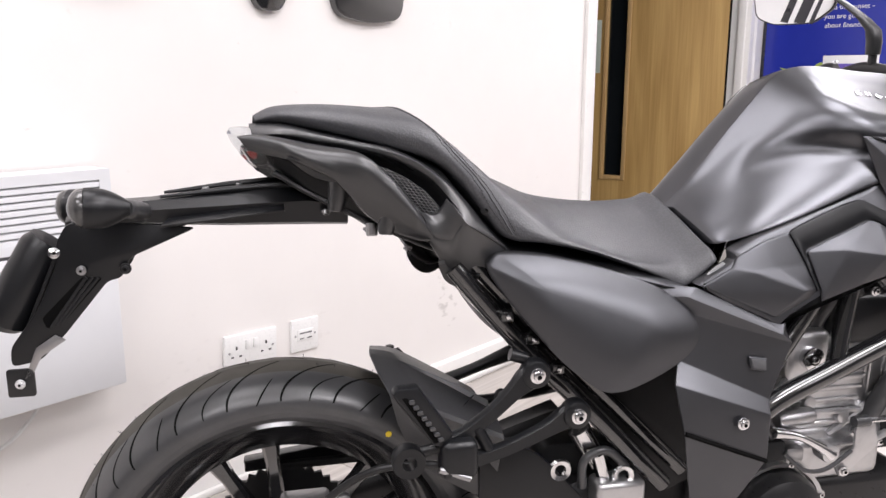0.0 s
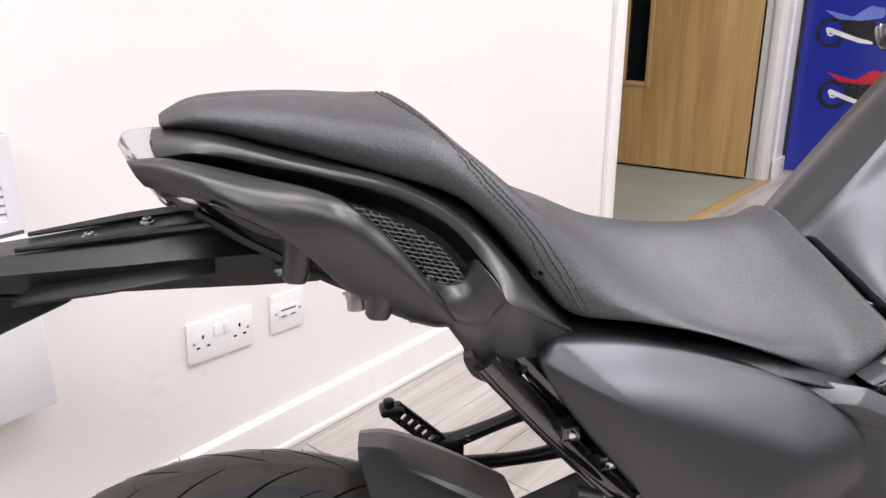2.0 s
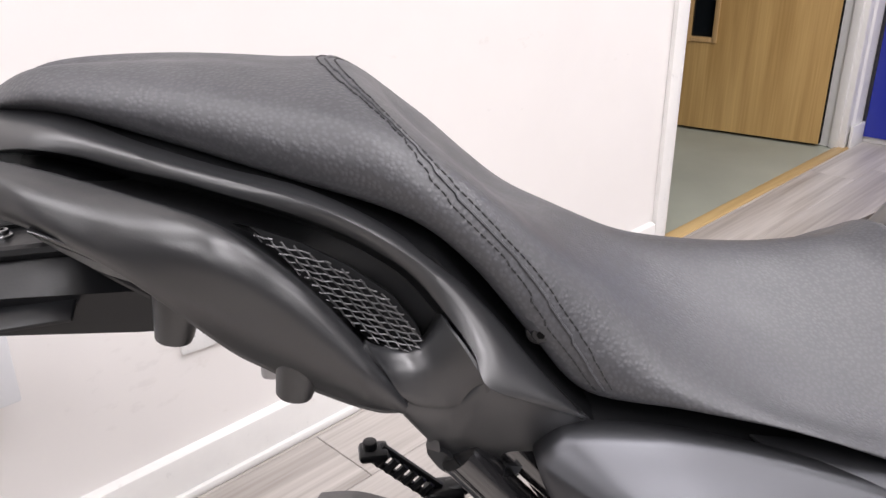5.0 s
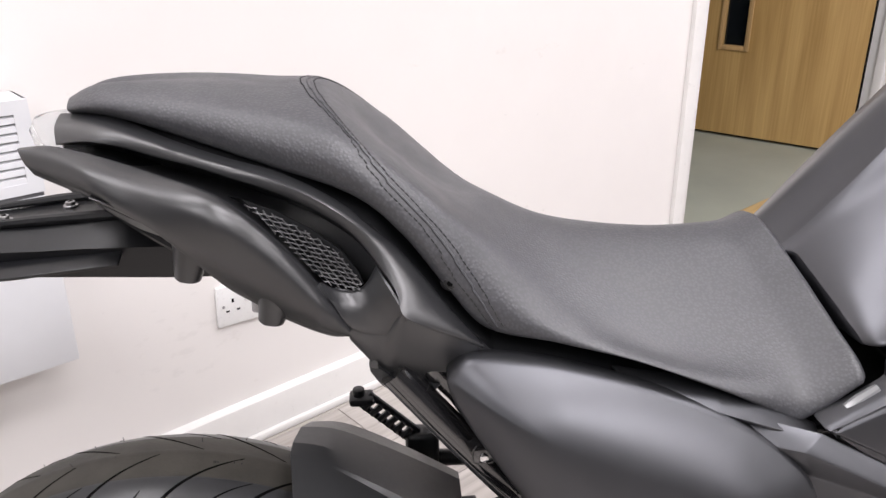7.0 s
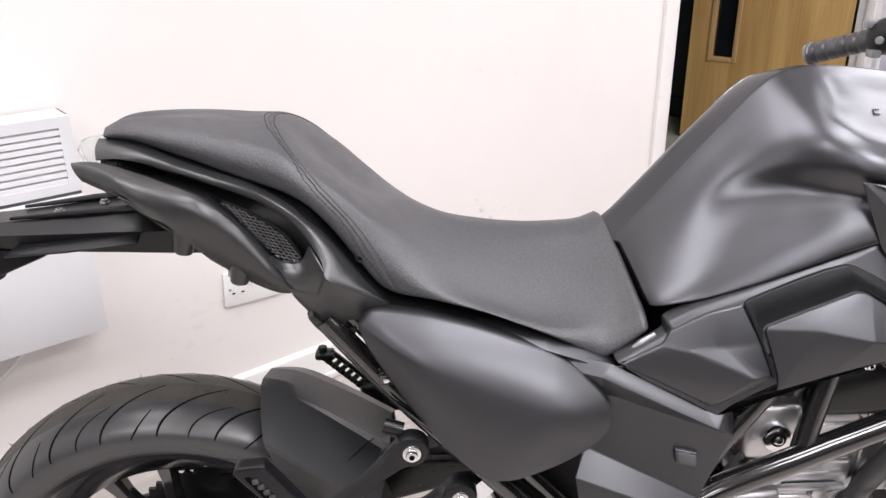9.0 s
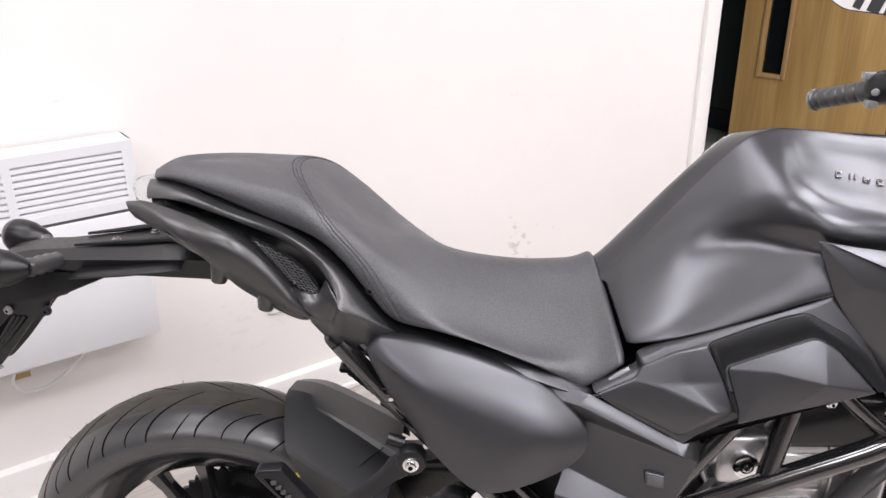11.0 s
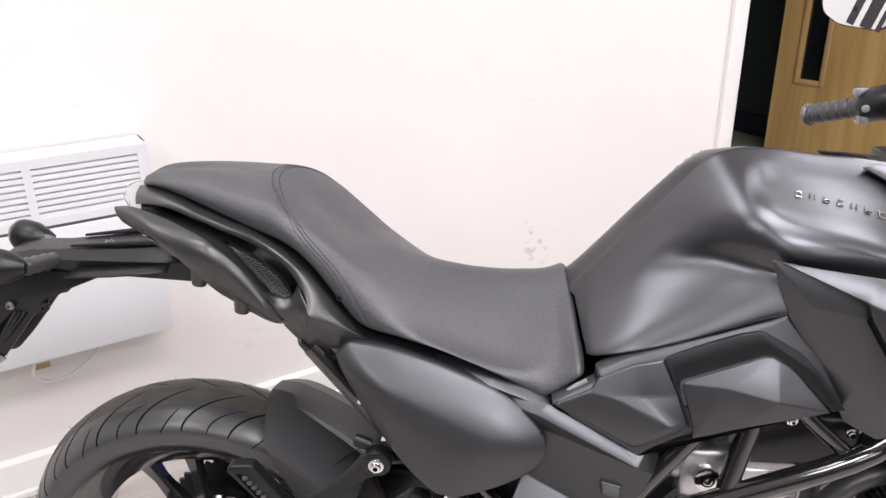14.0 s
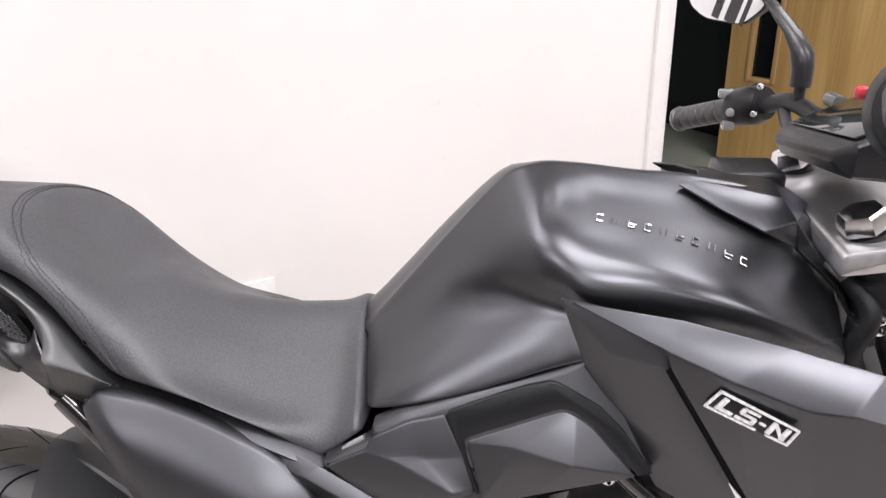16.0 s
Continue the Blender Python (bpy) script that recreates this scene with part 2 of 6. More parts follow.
def cr(pts, n, closed=False):
    """n points along a smooth curve through the given ones."""
    p = np.array(pts, float)
    k = len(p)
    segs = k if closed else k - 1
    t = np.linspace(0, segs, n, endpoint=not closed)
    i = np.minimum(t.astype(int), segs - 1)
    f = (t - i)[:, None]
    if closed:
        a, b, c, d = p[(i - 1) % k], p[i % k], p[(i + 1) % k], p[(i + 2) % k]
    else:
        a, b, c, d = p[np.maximum(i - 1, 0)], p[i], p[i + 1], p[np.minimum(i + 2, k - 1)]
    return 0.5 * (2 * b + (c - a) * f + (2 * a - 5 * b + 4 * c - d) * f**2 + (3 * b - a - 3 * c + d) * f**3)


def rounded(pts, r, k=4):
    """A closed outline with its corners rounded; r is one radius or one for each corner."""
    p = np.array(pts, float)
    out = []
    for i in range(len(p)):
        a, b, c = p[i - 1], p[i], p[(i + 1) % len(p)]
        rad = r[i] if isinstance(r, (list, tuple)) else r
        da, dc = np.linalg.norm(a - b), np.linalg.norm(c - b)
        s, e = b + (a - b) * min(rad / da, 0.49), b + (c - b) * min(rad / dc, 0.49)
        for f in np.linspace(0, 1, k + 1):
            out.append((1 - f) ** 2 * s + 2 * f * (1 - f) * b + f * f * e)
    return np.array(out)


def V3(*p):
    return np.array(p, float)


def sheet(rows, wrap_u=False, wrap_v=False, bm=None):
    """A net of quads over rows of points."""
    bm = bm or bmesh.new()
    vs = [[bm.verts.new(p) for p in row] for row in rows]
    nu, nv = len(vs), len(vs[0])
    for i in range(nu if wrap_u else nu - 1):
        for j in range(nv if wrap_v else nv - 1):
            q = [vs[i][j], vs[(i + 1) % nu][j], vs[(i + 1) % nu][(j + 1) % nv], vs[i][(j + 1) % nv]]
            try:
                bm.faces.new(q)
            except ValueError:
                pass
    return bm


def solid(bm, t):
    bmesh.ops.recalc_face_normals(bm, faces=bm.faces)
    bmesh.ops.solidify(bm, geom=bm.faces[:], thickness=t)
    return bm


def loft(rings, bm=None):
    """Closed rings joined one to the next, with both ends capped."""
    bm = sheet(rings, wrap_v=True, bm=bm)
    n, k = len(rings), len(rings[0])
    vs = list(bm.verts)
    base = len(vs) - n * k
    for ring in (vs[base : base + k], vs[-k:]):
        try:
            bm.faces.new(ring)
        except ValueError:
            pass
    return bm


def tube(path, r, seg=12, n=0, bm=None):
    """A round bar along a path; r is one radius or one for each point."""
    p = np.array(path, float)
    rr = np.array([r] * len(p) if np.isscalar(r) else r, float)
    if n:
        q = np.c_[p, rr]
        q = cr(q, n)
        p, rr = q[:, :3], q[:, 3]
    rings, up = [], None
    for i in range(len(p)):
        d = p[min(i + 1, len(p) - 1)] - p[max(i - 1, 0)]
        d = d / np.linalg.norm(d)
        if up is None:
            up = np.cross(d, (0, 0, 1) if abs(d[2]) < 0.9 else (1, 0, 0))
        up = up - d * (up @ d)
        up = up / np.linalg.norm(up)
        w = np.cross(d, up)
        rings.append([p[i] + rr[i] * (math.cos(a) * up + math.sin(a) * w) for a in np.linspace(0, 2 * math.pi, seg, endpoint=False)])
    return loft(rings, bm)


def box(x0, x1, y0, y1, z0, z1, bev=0.0, seg=2, bm=None):
    b = bmesh.new()
    bmesh.ops.create_cube(b, size=1)
    for v in b.verts:
        v.co = ((x0 + x1) / 2 + v.co.x * (x1 - x0), (y0 + y1) / 2 + v.co.y * (y1 - y0), (z0 + z1) / 2 + v.co.z * (z1 - z0))
    if bev:
        bmesh.ops.bevel(b, geom=b.edges[:], offset=bev, segments=seg, affect="EDGES", profile=0.5)
    return join(bm, b) if bm else b


def join(a, b):
    me = bpy.data.meshes.new("tmp")
    b.to_mesh(me)
    b.free()
    a.from_mesh(me)
    bpy.data.meshes.remove(me)
    return a


def lathe(prof, seg=48, axis="y", at=(0, 0, 0), start=0.0, sweep=2 * math.pi):
    """A profile of (radius, along) spun round an axis through at."""
    full = sweep > 6.28
    rows = []
    for a in np.linspace(start, start + sweep, seg, endpoint=not full):
        c, s = math.cos(a), math.sin(a)
        row = []
        for r, h in prof:
            q = {"y": (r * c, h, r * s), "x": (h, r * c, r * s), "z": (r * c, r * s, h)}[axis]
            row.append((q[0] + at[0], q[1] + at[1], q[2] + at[2]))
        rows.append(row)
    return sheet(rows, wrap_u=full)


def disc(p, d, r, h, bev=0.0, seg=20, bm=None):
    """A short solid cylinder from p along the direction d, its outer rim rounded."""
    p, d = np.array(p, float), np.array(d, float) / np.linalg.norm(d)
    bev = min(bev, h * 0.45, r * 0.45)
    pts, rad = [p, p + d * (h - bev)], [r, r]
    if bev:
        pts += [p + d * (h - 0.3 * bev), p + d * h]
        rad += [r - 0.3 * bev, r - bev]
    return tube(pts, rad, seg, 0, bm)


def bolt(name, p, d, r, parent, mt="chrome", label="steel bolt head"):
    """A flanged hex socket bolt head."""
    p, d = np.array(p, float), np.array(d, float) / np.linalg.norm(d)
    bm = disc(p, d, r, r * 0.35, r * 0.12, 20)
    bm = disc(p + d * r * 0.35, d, r * 0.66, r * 0.5, r * 0.15, 12, bm)
    ob = part(name, bm, mt, parent, label)
    # Black disc paints the dark inside of the hex socket.
    part("socket", disc(p + d * r * 0.84, d, r * 0.32, r * 0.06, 0, 6), "hole", ob)
    return ob


LEAN = 0.30  # the machine leans over on its stand, so the far flank sits lower


def mirror_y(ob, name=None):
    """The same part on the other flank."""
    me = ob.data.copy()
    for v in me.vertices:
        v.co.y = -v.co.y
        v.co.z -= LEAN * v.co.y
    me.flip_normals()
    o = new(name or ob.name.split(".")[0], me)
    o.parent = ob.parent
    return o


def offset(pts, d):
    """An outline in a plane moved inwards by d."""
    p = np.array(pts, float)
    a, c = np.roll(p, 1, 0), np.roll(p, -1, 0)
    t = c - a
    t /= np.linalg.norm(t, axis=1)[:, None] + 1e-9
    nrm = np.c_[-t[:, 1], t[:, 0]]
    area = 0.5 * np.sum(p[:, 0] * c[:, 1] - c[:, 0] * p[:, 1])
    return p + nrm * d * (1 if area > 0 else -1)


def plate(outline, yf, thick, bev=0.002, grow=1):
    """A flat panel with the given outline in x and z, its outer face at yf(x, z), rounded at the rim, thick towards the middle of the machine."""
    o = np.array(outline, float)
    f = yf if callable(yf) else (lambda x, z: yf)
    rings = []
    for ins, dep in ((0, thick), (0, bev), (bev * 0.3, bev * 0.3), (bev, 0)):
        q = offset(o, ins)
        rings.append([(x, f(x, z) + dep * grow, z) for x, z in q])
    return loft(rings)


def ridge(outline, yf, bulge, thick, a, b, rings=12, power=2.0):
    """A swelling cover whose middle is a spine from a to b."""
    o, a, b = np.array(outline, float), np.array(a, float), np.array(b, float)
    f = np.clip((o - a) @ (b - a) / ((b - a) @ (b - a)), 0.0, 1.0)
    c = a + f[:, None] * (b - a)
    rows = [[(x, yf(x, z) + thick, z) for x, z in c + (o - c) * 0.985], [(x, yf(x, z), z) for x, z in o]]
    for k in range(1, rings + 1):
        s = 1 - k / (rings + 0.15)
        q = c + (o - c) * s
        rows.append([(x, yf(x, z) - bulge * (1 - s**power), z) for x, z in q])
    return loft(rows)


def facets(verts, faces, t=0.004, bev=0.003, seg=2):
    """A folded panel of flat fields, with its folds and rim rounded."""
    bm = bmesh.new()
    vs = [bm.verts.new(v) for v in verts]
    for f in faces:
        bm.faces.new([vs[i] for i in f])
    bmesh.ops.recalc_face_normals(bm, faces=bm.faces)
    bmesh.ops.solidify(bm, geom=bm.faces[:], thickness=t)
    if bev:
        bmesh.ops.bevel(bm, geom=bm.edges[:], offset=bev, segments=seg, affect="EDGES", profile=0.5, clamp_overlap=True)
    return bm


# ---- the room ----
WY = 1.61  # face of the long wall
END = 2.906  # where it stops at the doorway
EAST = 4.625  # the poster's wall


def structure(name, bm, mt, label, category="wall", smooth=False):
    return tagged(part(name, bm, mt, None, "", smooth), label, category, kind="structure")


structure("wall_north", box(-5.4, END - 0.012, WY, WY + 0.12, 0, 2.6), "wall", "white painted wall, lightly scuffed near the floor")
structure("wall_beside_door", box(4.468, EAST, WY + 0.0005, WY + 0.12, 0, 2.1), "plain", "narrow strip of white painted wall beside the doorway")
structure("wall_over_door", box(END - 0.012, EAST, WY, WY + 0.12, 2.1, 2.6), "plain", "white painted wall above the doorway")
structure("wall_east", box(EAST, EAST + 0.12, -6.4, WY + 0.12, 0, 2.6), "plain", "white painted wall behind the blue poster")
# South and west walls are unseen, set back and greyed to darken reflections.
structure("wall_south", box(-5.4, EAST, -6.52, -6.4, 0, 2.6), "far", "unseen plain wall, greyed to darken reflections")
structure("wall_west", box(-5.52, -5.4, -6.52, WY + 0.12, 0, 2.6), "far", "unseen plain wall, greyed to darken reflections")
structure("ceiling", box(-5.52, EAST + 0.12, -6.52, WY + 0.12, 2.6, 2.7), "ceil", "white painted ceiling", "ceiling")

# the unlit room past the doorway, its gloom partly put into the wall colour
structure("wall_far_east", box(4.62, 4.74, WY + 0.12, 4.6, 0, 2.6), "dark", "charcoal wall of the unlit room, its gloom partly in the colour")
structure("wall_far_north", box(0.8, 4.62, 4.6, 4.72, 0, 2.6), "dark", "charcoal wall of the unlit room, its gloom partly in the colour")
structure("wall_far_west", box(0.68, 0.8, WY + 0.12, 4.72, 0, 2.6), "dark", "charcoal wall of the unlit room, its gloom partly in the colour")
structure("ceiling_far", box(0.68, 4.74, WY + 0.12, 4.72, 2.6, 2.7), "ceil", "white ceiling of the unlit room", "ceiling")
structure("skirting_far", box(4.605, 4.62, WY + 0.2, 4.6, 0, 0.12, 0.003), "navy", "dark skirting board along the dark wall", "skirting")
structure("floor_far", box(0.68, 4.74, 1.624, 4.72, -0.05, -0.002), "carpet", "pale green-grey vinyl floor of the next room", "floor")

floor = structure("floor", box(-5.52, EAST + 0.12, -6.52, 1.62, -0.06, -0.008), "gap", "grey wood-effect laminate floor laid along the wall", "floor")
tagged(part("threshold", box(END - 0.02, 4.47, 1.582, 1.634, -0.01, 0.006, 0.004), "thr", None), "worn light wooden threshold strip in the doorway", "threshold", kind="structure")


def skirting():
    prof = [(WY, 0), (WY - 0.019, 0), (WY - 0.019, 0.082), (WY - 0.017, 0.09), (WY - 0.009, 0.0945), (WY, 0.0955)]
    bm = loft([[(x, y, z) for y, z in prof] for x in (-5.4, END - 0.075)])
    tagged(part("skirting_board", bm, "trim", None, angle=25), "white gloss skirting board, chipped along its edge", "skirting", kind="structure")
    bead = box(-2.6, END - 0.075, WY - 0.033, WY - 0.019, 0, 0.019, 0.006)
    tagged(part("skirting_bead", bead, "trim", None), "white sealant bead along the skirting board", "skirting", kind="structure")


skirting()


def architrave():
    """Flat boards with a stepped inner bead round the doorway."""
    o = thing("door_frame", "white gloss painted door frame with stepped architrave", "door frame", kind="structure")
    prof = [(0, 0), (0, -0.014), (0.012, -0.017), (0.044, -0.017), (0.052, -0.010), (0.060, -0.010), (0.060, 0)]
    part("architrave", loft([[(END - 0.065 + a, WY - 0.001 + d, z) for a, d in prof] for z in (0, 2.13)]), "trim", o, angle=20)
    part("jamb", box(END - 0.012, END + 0.012, WY - 0.009, WY + 0.125, 0, 2.1, 0.002), "trim", o)
    part("architrave", loft([[(4.60 - a * 2.2, WY - 0.002 + d, z) for a, d in prof] for z in (0, 2.13)]), "trim", o, angle=20)
    part("jamb", box(4.430, 4.468, WY - 0.012, WY + 0.125, 0, 2.1, 0.002), "trim", o)
    part("door_stop", box(4.414, 4.430, WY + 0.010, WY + 0.048, 0, 2.09, 0.003), "trim", o)
    part("plinth_block", box(4.455, 4.602, WY - 0.032, WY - 0.0195, 0, 0.10, 0.003), "trim", o)
    part("head", box(END + 0.012, 4.430, WY, WY + 0.12, 2.07, 2.1, 0.002), "trim", o)


architrave()


def door():
    """A veneered fire door standing open, with a tall narrow pane."""
    hx, hy, w, h, t = 4.412, 1.700, 0.757, 2.03, 0.044
    yaw = math.degrees(math.atan2(2.432 - 1.687, 4.276 - 4.410))
    o = thing("door", "open oak-veneered door with a tall narrow glass panel", "door", pose(hx, hy, 0.012, 0, 0, yaw), kind="structure")
    g0, g1, z0, z1 = 0.528, 0.632, 0.426, 1.86
    bm = bmesh.new()
    for a in ((0, g0, 0, h), (g1, w, 0, h), (g0, g1, 0, z0), (g0, g1, z1, h)):
        bm = box(a[0], a[1], -t / 2, t / 2, a[2], a[3], 0, 2, bm)
    bmesh.ops.remove_doubles(bm, verts=bm.verts, dist=1e-5)
    part("leaf", bm, "oak", o, smooth=False)
    part("pane", box(g0 - 0.005, g1 + 0.005, -0.004, 0.004, z0 - 0.005, z1 + 0.005), "glassdark", o, "dark glass panel")
    for y in (-1, 1):
        ya, yb = (y * t / 2 - 0.004, y * t / 2 + 0.008) if y > 0 else (-t / 2 - 0.008, -t / 2 + 0.004)
        for a in ((g0 - 0.022, g0, z0 - 0.022, z1 + 0.022), (g1, g1 + 0.022, z0 - 0.022, z1 + 0.022), (g0, g1, z0 - 0.022, z0), (g0, g1, z1, z1 + 0.022)):
            part("beading", box(a[0], a[1], ya, yb, a[2], a[3], 0.003), "oak2", o)
    for z in (0.28, 1.0, 1.75):
        part("hinge", tube([(-0.004, -t / 2 - 0.004, z), (-0.004, -t / 2 - 0.004, z + 0.1)], 0.007, 10), "dullsteel", o)
    # Black strip at the hinge edge paints the shaded gap to the frame.
    part("edge_strip", box(-0.004, 0, -t / 2 + 0.006, t / 2 - 0.006, 0, h), "hole", o)
    part("push_label", box(0.672, 0.728, t / 2, t / 2 + 0.0015, 0.99, 1.275, 0.0005), "label", o, "pale green paper label")


door()


def heater():
    x0, x1, z0, z1, yf = 0.505, 0.970, 0.361, 0.796, 1.524
    o = thing("panel_heater", "pale grey wall-mounted electric panel heater with louvred top", "heater")
    # casing: front leans in at the top, louvres cut through
    zg0, zg1 = 0.672, 0.776
    mid = (x0 + x1) / 2
    groups = ((x0 + 0.022, mid - 0.008), (mid + 0.008, x1 - 0.022))
    n = 8
    pitch = (zg1 - zg0) / n
    bm = bmesh.new()
    d = 0.012
    for a in ((x0, groups[0][0]), (groups[0][1], groups[1][0]), (groups[1][1], x1)):
        bm = box(a[0], a[1], yf, yf + d, zg0, zg1, 0, 2, bm)
    bm = box(x0, x1, yf, yf + d, zg1, z1, 0, 2, bm)
    bm = box(x0, x1, yf, yf + d, 0.655, zg0, 0, 2, bm)
    part("louvre_frame", bm, "heater", o, smooth=False)
    for a, b in groups:
        for k in range(n):
            z = zg0 + pitch * k
            prof = [(yf + 0.001, z), (yf + 0.0015, z + pitch * 0.62), (yf + 0.011, z + pitch * 0.95), (yf + 0.012, z + pitch * 0.85), (yf + 0.004, z + pitch * 0.55), (yf + 0.004, z)]
            part("slat", loft([[(x, y, zz) for y, zz in prof] for x in (a, b)]), "heater", o, smooth=False)
    part("front_panel", box(x0, x1, yf - 0.002, yf + 0.012, z0, 0.648, 0.004), "heater", o)
    part("seam", box(x0 + 0.002, x1 - 0.002, yf + 0.003, yf + 0.012, 0.648, 0.655), "slot", o)
    part("inside", box(x0 + 0.01, x1 - 0.01, yf + 0.028, yf + 0.032, z0 + 0.02, z1 - 0.008), "slot", o)
    bm = box(x1 - 0.003, x1, yf + 0.012, WY - 0.012, z0 + 0.01, z1)
    bm = box(x0, x0 + 0.003, yf + 0.012, WY - 0.012, z0 + 0.01, z1, 0, 2, bm)
    bm = box(x0, x1, yf + 0.012, WY - 0.012, z1 - 0.003, z1, 0, 2, bm)
    bm = box(x0, x1, yf + 0.012, WY - 0.02, z0 + 0.006, z0 + 0.009, 0, 2, bm)
    part("casing", bm, "heater", o, smooth=False)
    part("wall_bracket", box(x0 + 0.08, x1 - 0.08, WY - 0.014, WY, 0.45, 0.70), "dullsteel", o)
    part("rating_label", box(0.676, 0.708, WY - 0.030, WY - 0.028, z0 - 0.046, z0 - 0.034), "thr", o)
    c = thing("heater_cable", "white flex looping from the heater to the wall", "cable")
    part("flex", tube([(0.685, 1.57, 0.375), (0.678, 1.575, 0.335), (0.672, 1.585, 0.305), (0.69, 1.592, 0.277), (0.725, 1.595, 0.270), (0.761, 1.596, 0.281), (0.80, 1.598, 0.308), (0.826, 1.600, 0.342), (0.836, 1.603, 0.40)], 0.004, 8, 40), "plastic", c)


heater()


def socket_outlet():
    x0, z0, w, h, y = 1.256, 0.279, 0.147, 0.086, WY
    tilt = Matrix.Translation((1.256, 0, 0.369)) @ pose(0, 0, 0, 0, 2.9, 0) @ Matrix.Translation((-1.256, 0, -0.365)) @ Matrix.Translation((1.256, 0, 0)) @ Matrix.Diagonal((1.04, 1, 1, 1)) @ Matrix.Translation((-1.256, 0, 0))
    o = thing("double_socket", "white double mains socket with two rocker switches", "socket", tilt)
    part("faceplate", box(x0, x0 + w, y - 0.0095, y, z0, z0 + h, 0.003), "plastic", o)
    for cx in (x0 + 0.032, x0 + w - 0.032):
        for dx, dz, sx, sz in ((0, 0.013, 0.0022, 0.004), (-0.0111, -0.008, 0.0035, 0.0018), (0.0111, -0.008, 0.0035, 0.0018)):
            cz = z0 + 0.040
            # Black block on the plate stands for the hole's shade.
            part("pin_hole", box(cx + dx - sx, cx + dx + sx, y - 0.0101, y - 0.009, cz + dz - sz, cz + dz + sz), "hole", o)
    for cx in (x0 + w / 2 - 0.011, x0 + w / 2 + 0.011):
        bm = box(cx - 0.0065, cx + 0.0065, y - 0.0135, y - 0.008, z0 + 0.046, z0 + 0.070, 0.002)
        part("rocker_switch", bm, "plastic", o)
    for cx in (x0 + 0.0125, x0 + w - 0.0125):
        part("screw", disc((cx, y - 0.0095, z0 + 0.043), (0, -1, 0), 0.0032, 0.001, 0.0004, 12), "dullsteel", o)
    x0, z0 = 1.449, 0.283
    p = thing("switch_plate", "white square wall plate with a data outlet", "wall plate", tilt)
    part("faceplate", box(x0, x0 + 0.086, y - 0.008, y, z0, z0 + 0.086, 0.003), "plastic", p)
    part("insert", box(x0 + 0.018, x0 + 0.068, y - 0.010, y - 0.007, z0 + 0.028, z0 + 0.058, 0.001), "plastic", p)
    # Dark strips on the insert stand for its shaded slots.
    part("slot", box(x0 + 0.024, x0 + 0.062, y - 0.0104, y - 0.0095, z0 + 0.047, z0 + 0.0505), "slot", p)
    part("slot", box(x0 + 0.024, x0 + 0.038, y - 0.0104, y - 0.0095, z0 + 0.033, z0 + 0.036), "slot", p)
    part("slot", box(x0 + 0.048, x0 + 0.062, y - 0.0104, y - 0.0095, z0 + 0.033, z0 + 0.036), "slot", p)
    for cx in (x0 + 0.012, x0 + 0.074):
        part("screw", disc((cx, y - 0.008, z0 + 0.043), (0, -1, 0), 0.003, 0.001, 0.0004, 12), "dullsteel", p)


socket_outlet()


def wall_sign():
    """Three gloss black cut-out shapes fixed to the wall above the machine."""
    for x0, x1, z in ((0.908, 1.116, 1.141), (1.365, 1.48, 1.118), (1.615, 1.87, 1.108)):
        o = thing("wall_sign", "gloss black acrylic sign shape fixed to the wall", "sign", group="black sign shapes on the wall")
        c = (x0 + x1) / 2
        pts = [(x0, z + 0.05), (x0 + 0.02, z + 0.012), (c - 0.02, z), (c + 0.02, z), (x1 - 0.02, z + 0.012), (x1, z + 0.05), (x1, z + 0.25), (x0, z + 0.25)]
        part("sign_face", plate(rounded(pts, 0.03), WY - 0.02, 0.02, 0.003), "gloss", o)


wall_sign()


